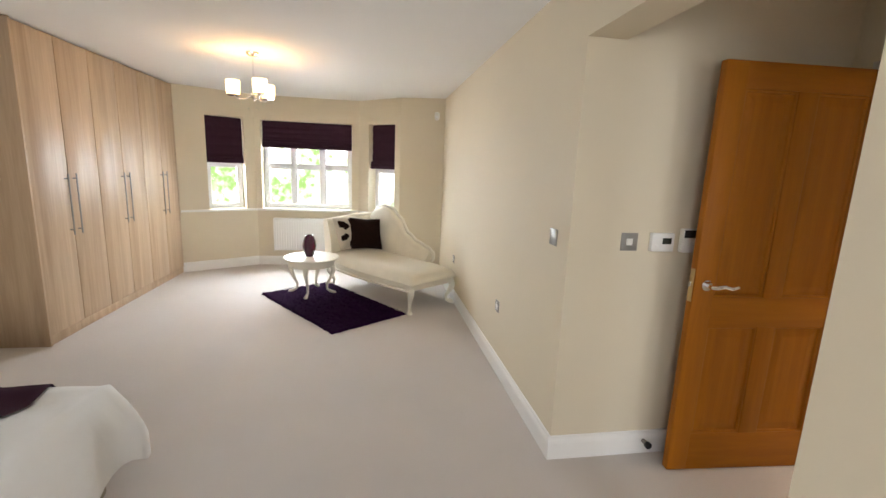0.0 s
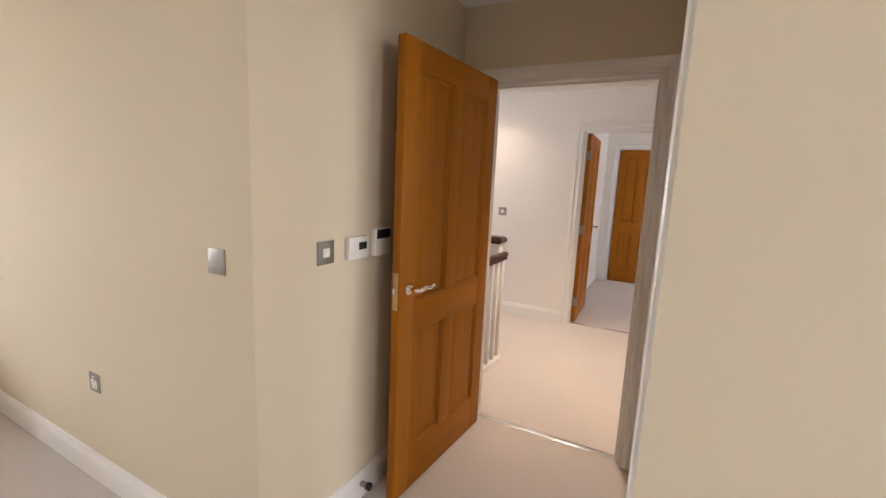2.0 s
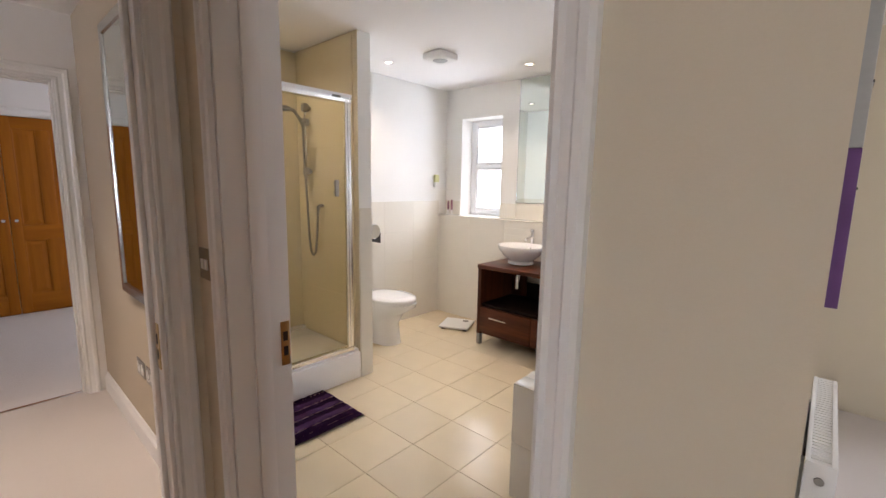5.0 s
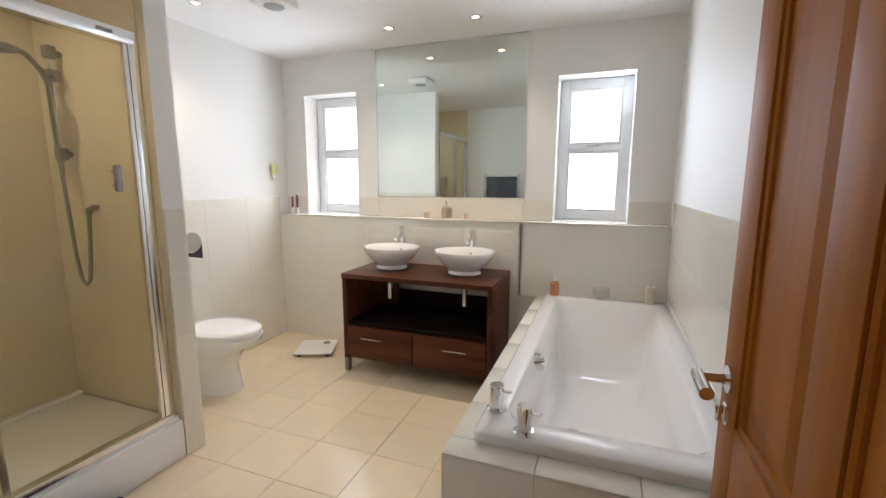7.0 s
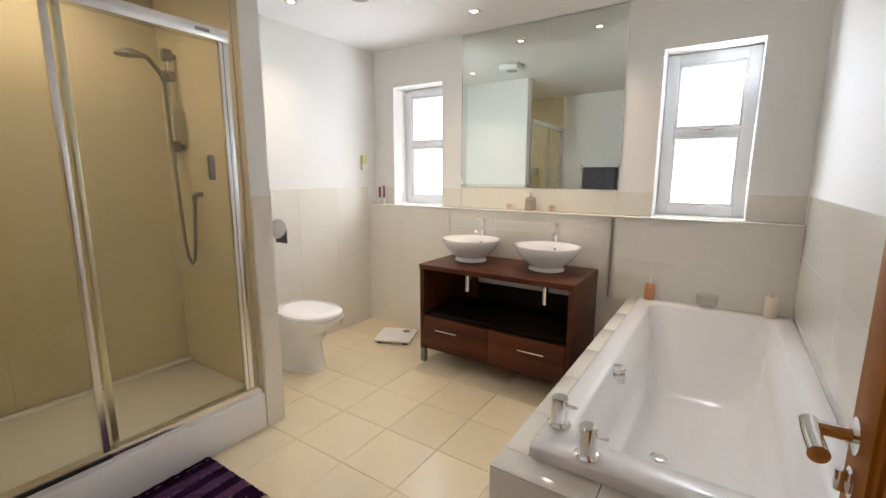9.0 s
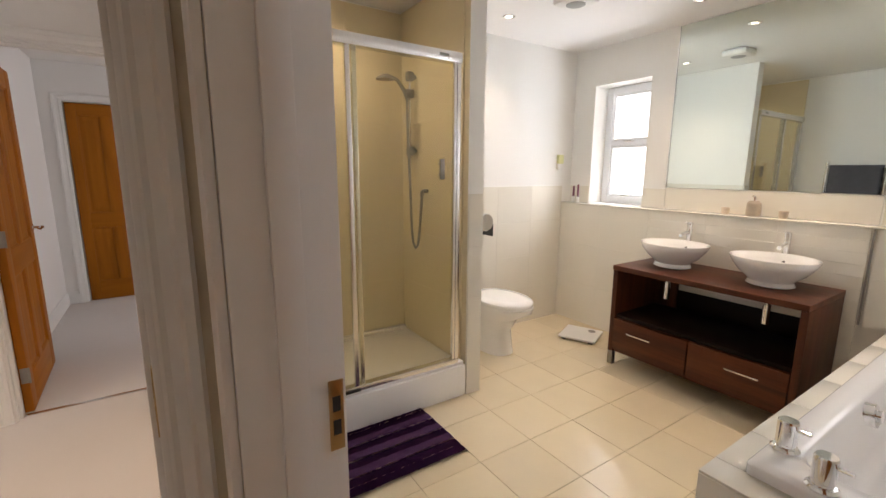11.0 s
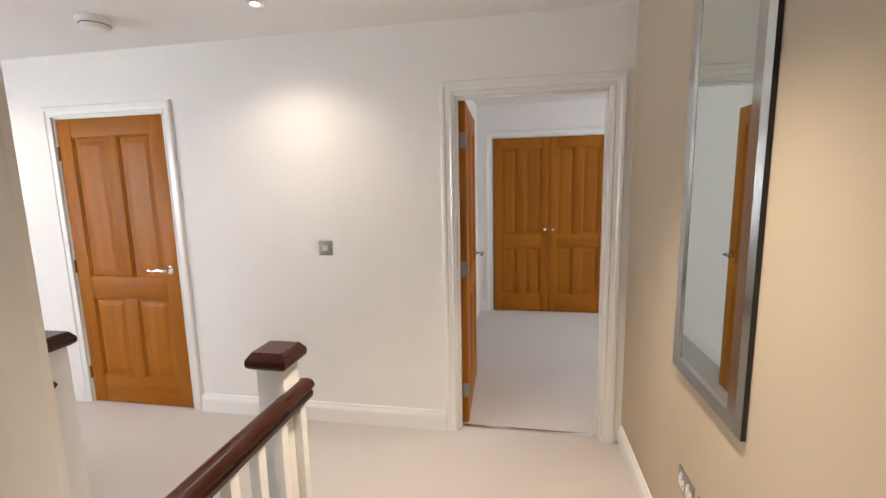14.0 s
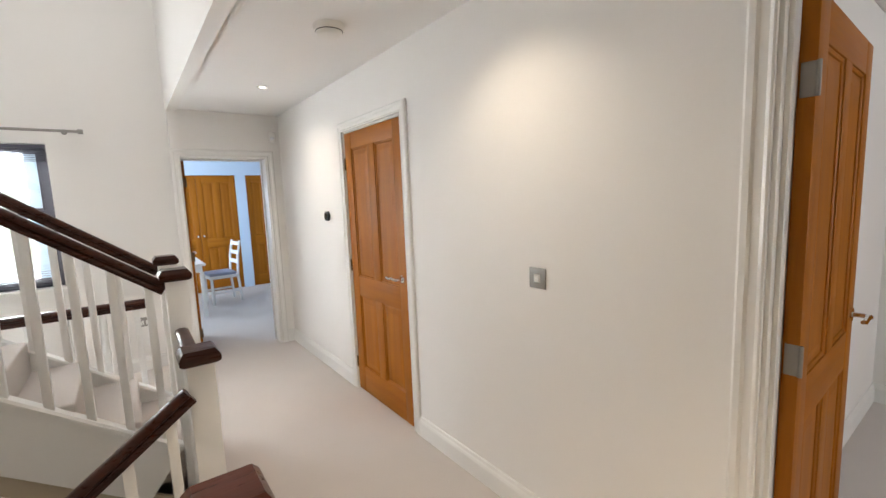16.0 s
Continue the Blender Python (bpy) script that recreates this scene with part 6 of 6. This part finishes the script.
    cyl(bm, (-2.780, -1.85, 0.544), (-2.794, -1.85, 0.546), 0.022, 0.021, 20)
    part("overflow_filler", bm, CHROME, e, "round chrome overflow filler")


bathtub()


def shower():
    e = thing("shower_enclosure", pose(0, 0, 0), "shower cubicle with chrome framed sliding glass doors", "shower")
    x, y0, y1, zb, zt = -1.07, -1.255, -0.125, 0.235, 2.005
    bm = fresh()
    bx(bm, (-1.10, -1.308, 0.0), (-0.305, -0.105, 0.205), 0.012)
    tray = part("tray", bm, ACRYL, e, "white stone shower tray with upstand")
    bm = fresh()
    bx(bm, (-1.085, -1.30, 0.2), (-1.035, -0.11, 0.225), 0.006)
    part("tray_rim", bm, ACRYL, tray)
    boxpart("tray_upstand", (-0.35, -1.30, 0.2), (-0.312, -0.11, 0.225), ACRYL, tray, 0.006)
    bm = fresh()
    for lo, hi in (((x - 0.030, y0, zt - 0.055), (x + 0.025, y1, zt)), ((x - 0.022, y0, 0.226), (x + 0.022, y1, zb + 0.022)), ((x - 0.02, y0, zb), (x + 0.02, y0 + 0.035, zt - 0.05)), ((x - 0.02, y1 - 0.03, zb), (x + 0.02, y1, zt - 0.05))):
        bx(bm, lo, hi, 0.005)
    part("frame", bm, SATIN, e, "polished aluminium shower frame")
    mid = -0.60
    for a, b, dx in ((y0 + 0.035, mid - 0.005, -0.010), (mid - 0.045, y1 - 0.03, 0.010)):
        p = boxpart("glass_door", (x + dx - 0.003, a, zb + 0.02), (x + dx + 0.003, b, zt - 0.052), SHGLASS, e, 0, "clear sliding shower glass")
        p.visible_shadow = False
        for yy in (a, b):
            boxpart("stile", (x + dx - 0.010, yy - 0.012, zb + 0.018), (x + dx + 0.010, yy + 0.012, zt - 0.05), SATIN, p, 0.003)
    bm = fresh()
    bx(bm, (x - 0.052, -1.13, 1.335), (x - 0.036, -1.10, 1.445), 0.005)
    for z in (1.36, 1.42):
        cyl(bm, (x - 0.040, -1.115, z), (x - 0.012, -1.115, z), 0.006, seg=10)
    part("door_grip", bm, STEEL, e, "grey metal shower door grip")
    boxpart("badge", (x - 0.0315, y0 + 0.09, zt - 0.032), (x - 0.030, y0 + 0.15, zt - 0.018), STEEL, e)
    boxpart("drip_strip", (x - 0.030, mid - 0.02, 0.228), (x - 0.0225, mid + 0.34, 0.245), BLACK, e, 0.002)
    # shower set on the nib side
    s = thing("shower_set", pose(-0.50, -1.31, 0), "chrome riser rail with round shower head and hose", "shower head")
    bm = fresh()
    cyl(bm, (0, 0.05, 1.42), (0, 0.05, 2.02), 0.011, seg=14)
    part("riser_rail", bm, CHROME, s)
    for z in (1.51, 1.985):
        bm = fresh()
        cyl(bm, (0, 0.0, z), (0, 0.05, z), 0.014, seg=14)
        bx(bm, (-0.021, 0.028, z - 0.03), (0.021, 0.074, z + 0.03), 0.007)
        part("rail_bracket", bm, STEEL, s)
    bm = fresh()
    bx(bm, (-0.024, 0.026, 1.85), (0.024, 0.08, 1.905), 0.008)
    cyl(bm, (-0.045, 0.06, 1.878), (0.04, 0.06, 1.878), 0.014, seg=14)
    part("slider", bm, STEEL, s)
    bm = fresh()
    tube(bm, [(0, 0.07, 1.84), (0, 0.09, 1.89), (-0.015, 0.15, 1.95), (-0.035, 0.23, 1.965)], 0.012, 10)
    lathe(bm, [(0, 0.014), (0.02, 0.012), (0.054, -0.008), (0.056, -0.018), (0, -0.018)], (-0.04, 0.25, 1.955), 24)
    part("head", bm, STEEL, s)
    bm = fresh()
    pts = [(-0.005, 0.075, 1.84), (-0.03, 0.085, 1.6), (-0.055, 0.085, 1.3), (-0.065, 0.08, 1.0), (-0.075, 0.075, 0.9), (-0.10, 0.07, 0.865), (-0.13, 0.07, 0.89), (-0.145, 0.065, 0.99), (-0.15, 0.05, 1.22)]
    tube(bm, pts, 0.009, 10)
    part("hose", bm, STEEL, s, "flexible metal shower hose")
    bm = fresh()
    cyl(bm, (-0.15, 0.0, 1.25), (-0.15, 0.006, 1.25), 0.030, seg=24)
    tube(bm, [(-0.15, 0.004, 1.25), (-0.15, 0.034, 1.25), (-0.15, 0.05, 1.24), (-0.15, 0.05, 1.215)], 0.014, 12)
    part("wall_outlet", bm, STEEL, s)


shower()


def bath_small_things():
    e = thing("bath_mat", pose(-1.31, -0.665, 0), "plum bath mat with lilac stripes beside the shower", "bath mat")
    n = 9
    w, l = 0.48, 0.66
    rnd = random.Random(3)
    for k in range(n):
        a, b = -w / 2 + w / n * k, -w / 2 + w / n * (k + 1)
        lil = k in (2, 4, 6)
        bm = fresh()
        g = [[bm.verts.new((a + (b - a) * i / 4, -l / 2 + l * j / 44 + rnd.uniform(-0.004, 0.004), 0.002 if j in (0, 44) else 0.016 + (0.004 if lil else 0) + rnd.uniform(-0.003, 0.003))) for j in range(45)] for i in range(5)]
        for i in range(4):
            for j in range(44):
                bm.faces.new((g[i][j], g[i + 1][j], g[i + 1][j + 1], g[i][j + 1]))
        part("stripe", bm, LILAC if lil else PLUM, e, "lilac ribbed stripe" if lil else "")
    e = thing("bathroom_scale", pose(-0.85, -2.70, 0, 0, 0, 24), "flat white bathroom scale on the floor", "scale")
    boxpart("platform", (-0.15, -0.15, 0.018), (0.15, 0.15, 0.036), PLASTIC, e, 0.006)
    for x in (-0.11, 0.11):
        for y in (-0.11, 0.11):
            boxpart("foot", (x - 0.018, y - 0.018, 0), (x + 0.018, y + 0.018, 0.018), BLACK, e, 0.002)
    bm = fresh()
    cyl(bm, (-0.07, -0.08, 0.036), (-0.07, -0.08, 0.0385), 0.030, seg=24)
    part("dial", bm, STEEL, e)
    e = thing("toilet_roll_holder", pose(-1.0, -1.42, 1.07), "chrome toilet roll holder on the nib wall", "toilet roll holder")
    bm = fresh()
    lathe(bm, [(0.0, -0.055), (0.050, -0.055), (0.054, -0.05), (0.054, 0.05), (0.050, 0.055), (0, 0.055)], (0, 0, 0), 24)
    bmesh.ops.transform(bm, verts=bm.verts, matrix=pose(0, -0.062, 0, 0, 90, 0))
    part("cover", bm, CHROME, e)
    boxpart("bracket", (-0.03, -0.03, -0.02), (0.03, 0.0, 0.02), CHROME, e, 0.003)
    boxpart("paper_edge", (-0.05, -0.118, -0.09), (0.05, -0.115, -0.01), BLACK, e)
    e = thing("air_freshener", pose(-0.30, -2.93, 1.40), "pale yellow and white air freshener on the wall", "air freshener")
    boxpart("case", (-0.035, -0.028, 0), (0, 0.028, 0.05), PLASTIC, e, 0.005)
    boxpart("cover", (-0.034, -0.030, 0.051), (0, 0.030, 0.13), YELLOW, e, 0.006)
    for x, y, h in ((-0.40, -3.04, 0.15), (-0.455, -3.035, 0.165)):
        c = thing("reed_bottle", pose(x, y, LEDGE), "slim plum and white bottle on the ledge", "bottle", "ledge bottles")
        bm = fresh()
        lathe(bm, [(0, 0), (0.014, 0), (0.014, 0.05), (0.011, 0.055), (0, 0.055)], seg=16)
        part("base", bm, PLASTIC, c)
        bm = fresh()
        lathe(bm, [(0, 0.055), (0.010, 0.055), (0.0085, h), (0, h)], seg=14)
        part("stem", bm, CANDLE, c)
    for x in (-1.70, -2.03):
        c = thing("votive_holder", pose(x, -3.045, LEDGE), "small frosted votive candle holder on the ledge", "candle holder", "ledge votives")
        bm = fresh()
        lathe(bm, [(0, 0), (0.022, 0), (0.026, 0.045), (0.023, 0.045), (0.019, 0.012), (0, 0.010)], seg=20)
        part("glass", bm, mat("frosted_votive", (0.62, 0.50, 0.38), 0.4), c)
        bm = fresh()
        cyl(bm, (0, 0, 0.010), (0, 0, 0.028), 0.0185, seg=16)
        part("wax", bm, LINEN, c)
    c = thing("storage_jar", pose(-1.865, -3.045, LEDGE), "beige jar with a pump on the ledge", "jar")
    bm = fresh()
    lathe(bm, [(0, 0), (0.038, 0), (0.042, 0.01), (0.040, 0.085), (0.028, 0.10), (0, 0.10)], seg=22)
    part("body", bm, mat("beige_stone_jar", (0.45, 0.37, 0.28), 0.5, var=0.15, scale=20), c)
    bm = fresh()
    cyl(bm, (0, 0, 0.10), (0, 0, 0.125), 0.008, seg=10)
    tube(bm, [(0, 0, 0.12), (0, 0.0, 0.132), (0.0, 0.03, 0.132)], 0.005, 8)
    part("pump", bm, CHROME, c)
    c = thing("soap_dispenser", pose(-2.72, -2.94, 0.59), "amber soap bottle with pump on the bath corner", "soap bottle")
    bm = fresh()
    lathe(bm, [(0, 0), (0.028, 0), (0.030, 0.006), (0.030, 0.085), (0.020, 0.098), (0, 0.10)], seg=20)
    part("bottle", bm, AMBER, c)
    bm = fresh()
    cyl(bm, (0, 0, 0.10), (0, 0, 0.135), 0.008, seg=10)
    tube(bm, [(0, 0, 0.13), (0, 0, 0.145), (0.0, 0.028, 0.143)], 0.005, 8)
    part("pump", bm, PLASTIC, c)
    c = thing("glass_dish", pose(-3.03, -2.93, 0.59), "clear glass dish on the bath rim", "dish")
    bm = fresh()
    lathe(bm, [(0, 0), (0.042, 0), (0.055, 0.03), (0.057, 0.075), (0.053, 0.075), (0.050, 0.032), (0.038, 0.008), (0, 0.008)], seg=26)
    part("bowl", bm, thin_glass("dish_glass", (0.965, 0.965, 0.955), 0.05, 0.06), c)
    c = thing("pillar_candle", pose(-3.33, -2.93, 0.59), "cream pillar candle on the bath corner", "candle")
    bm = fresh()
    lathe(bm, [(0, 0), (0.030, 0), (0.031, 0.004), (0.031, 0.112), (0.027, 0.118), (0.010, 0.112), (0, 0.112)], seg=22)
    part("wax", bm, mat("cream_wax", (0.78, 0.70, 0.58), 0.5), c)
    bm = fresh()
    cyl(bm, (0, 0, 0.112), (0, 0, 0.128), 0.0015, seg=6)
    part("wick", bm, BLACK, c)
    e = thing("extractor_fan", pose(-1.17, -2.04, H + 0.03), "square white extractor fan on the ceiling", "extractor fan")
    boxpart("housing", (-0.10, -0.10, -0.055), (0.10, 0.10, 0), PLASTIC, e, 0.018)
    bm = fresh()
    lathe(bm, [(0, -0.060), (0.050, -0.060), (0.058, -0.056), (0.058, -0.054), (0, -0.054)], seg=28)
    part("grille", bm, mat("grey_grille", (0.35, 0.35, 0.34), 0.5), e)
    # ladder towel rail on the wall beside the door
    e = thing("towel_rail", pose(-1.62, -0.10, 0.55), "chrome ladder towel radiator on the wall", "towel radiator")
    for x in (-0.24, 0.24):
        bm = fresh()
        cyl(bm, (x, -0.07, 0), (x, -0.07, 0.95), 0.015, seg=14)
        for z in (0.08, 0.87):
            cyl(bm, (x, -0.07, z), (x, 0, z), 0.010, seg=10)
        part("upright", bm, CHROME, e)
    for k in range(9):
        z = 0.06 + 0.103 * k
        bm = fresh()
        cyl(bm, (-0.24, -0.072, z), (0.24, -0.072, z), 0.010, seg=10)
        part("rung", bm, CHROME, e)
    bm = fresh()

    def cloth(u, v):
        x = -0.215 + 0.43 * u
        s = v * 1.0
        wav = 0.006 * math.sin(u * 17)
        if s < 0.47:
            return (x, -0.100 - wav, 0.42 + s / 0.47 * 0.48)
        if s < 0.53:
            k = (s - 0.47) / 0.06 * math.pi
            return (x, -0.072 - 0.028 * math.cos(k), 0.90 + 0.014 * math.sin(k))
        return (x, -0.046, 0.90 - (s - 0.53) / 0.47 * 0.40)
    grid_skin(bm, cloth, 20, 40)
    t = solid("towel", bm, TOWEL, "dark grey towel hung over the rail", "towel", m=pose(-1.62, -0.10, 0.55), smooth=60)
    md = t.modifiers.new("thick", "SOLIDIFY")
    md.thickness = 0.008


bath_small_things()

# ---- tiles, piece by piece ----


def slab(name, w, d, t, bevel=0.0015):
    bm = fresh()
    bx(bm, (-w / 2, -d / 2, 0), (w / 2, d / 2, t), bevel, 1)
    return mesh_of(name, bm)


SHARED = {}


def tile(parent, centre, size, axis, material, name="tile"):
    """One tile lying in a floor (z) or standing on a wall facing x or y; alike ones share a mesh."""
    key = (round(size[0], 4), round(size[1], 4), material.name)
    if key not in SHARED:
        me = slab("tile", size[0], size[1], 0.008, 0.0004 if material.name != "cream_floor_tile" else 0.0015)
        me.materials.append(material)
        SHARED[key] = me
    ob = new(name, SHARED[key])
    rot = {"z": Matrix.Identity(4), "+y": pose(0, 0, 0, -90, 0, 0), "-y": pose(0, 0, 0, 90, 0, 0), "-x": pose(0, 0, 0, -90, 0, 90), "+x": pose(0, 0, 0, -90, 0, -90)}[axis]
    ob.parent = parent
    ob.matrix_basis = Matrix.Translation(centre) @ rot
    return ob


floor_b = bpy.data.objects["floor_bathroom"]
P = 0.329
for i in range(-1, 9):
    for j in range(-4, 7):
        xa, xb = -0.99 - P * (i - 1) - P, -0.99 - P * (i - 1)
        ya, yb = -1.325 - P * j - P, -1.325 - P * j
        xa, xb, ya, yb = max(xa, -3.44), min(xb, -0.30), max(ya, -2.99), min(yb, -0.10)
        if xb - xa < 0.02 or yb - ya < 0.02:
            continue
        if xa > -1.09 + 0.02 and ya > -1.40:
            continue
        tile(floor_b, ((xa + xb) / 2, (ya + yb) / 2, -0.008), (xb - xa - 0.002, yb - ya - 0.002), "z", TILE_F)
tile(floor_b, ((-3.335 - 2.405) / 2, -0.04, -0.008), (0.82, 0.11), "z", TILE_F)


def tile_wall(parent, axis, plane, a, b, z0, z1, tw, th, material, skip=None):
    n, m = max(1, round((b - a) / tw)), max(1, round((z1 - z0) / th))
    w, h = (b - a) / n, (z1 - z0) / m
    for i in range(n):
        for j in range(m):
            u, z = a + w * (i + 0.5), z0 + h * (j + 0.5)
            if skip and skip(u, z):
                continue
            c = (plane, u, z) if axis[1] == "x" else (u, plane, z)
            tile(parent, c, (w - 0.0006, h - 0.0006), axis, material)


O = bpy.data.objects
DADO = 1.25
ledge = O["wall_bathroom_ledge"]
tile_wall(ledge, "+y", -2.996, -1.19, -0.305, 0.0, LEDGE - 0.012, 0.44, 0.36, TILE_W)
tile_wall(ledge, "+y", -2.996, -2.45, -1.192, 0.0, LEDGE - 0.012, 0.42, 0.068, TILE_W)
tile_wall(ledge, "+y", -2.996, -3.435, -2.475, 0.546, LEDGE - 0.012, 0.48, 0.27, TILE_W)
south = O["wall_bathroom_south"]
tile_wall(south, "+y", -3.11, -2.45, -1.24, LEDGE, 1.258, 0.6, 0.16, TILE_W)
tile_wall(south, "+y", -3.11, -1.235, -1.045, LEDGE, DADO, 0.2, 0.16, TILE_W)
tile_wall(south, "+y", -3.11, -0.515, -0.305, LEDGE, DADO, 0.2, 0.16, TILE_W)
tile_wall(south, "+y", -3.11, -2.665, -2.46, LEDGE, DADO, 0.2, 0.16, TILE_W)
tile_wall(south, "+y", -3.11, -3.435, -3.175, LEDGE, DADO, 0.3, 0.16, TILE_W)
tile_wall(O["wall_bathroom_east"], "-x", -0.30, -2.985, -1.425, 0, DADO, 0.39, 0.3125, TILE_W)
tile_wall(O["wall_bathroom_east"], "-x", -0.30, -1.305, -0.105, 0.226, H + 0.02, 0.4, 0.36, TILE_S)
tile_wall(O["wall_shower_nib"], "-x", -1.09, -1.418, -1.312, 0, DADO, 0.2, 0.3125, TILE_W)
tile_wall(O["wall_shower_nib"], "-y", -1.42, -1.085, -0.31, 0, DADO, 0.39, 0.3125, TILE_W)
tile_wall(O["wall_shower_nib"], "+y", -1.31, -1.04, -0.31, 0.226, H + 0.02, 0.37, 0.36, TILE_S)
tile_wall(O["wall_bedroom_south_east"], "+x", -3.44, -2.985, -0.073, 0.0, DADO, 0.48, 0.3125, TILE_W, lambda u, z: z < 0.55 and u < -1.04)
tile_wall(O["wall_landing_south"], "-y", -0.10, -1.08, -0.31, 0.226, H + 0.02, 0.38, 0.36, TILE_S)
setting("corner_trim", [((-2.466, -2.990, 0.556), (-2.458, -2.978, LEDGE - 0.013))], STEEL, "thin metal tile trim beside the bath")
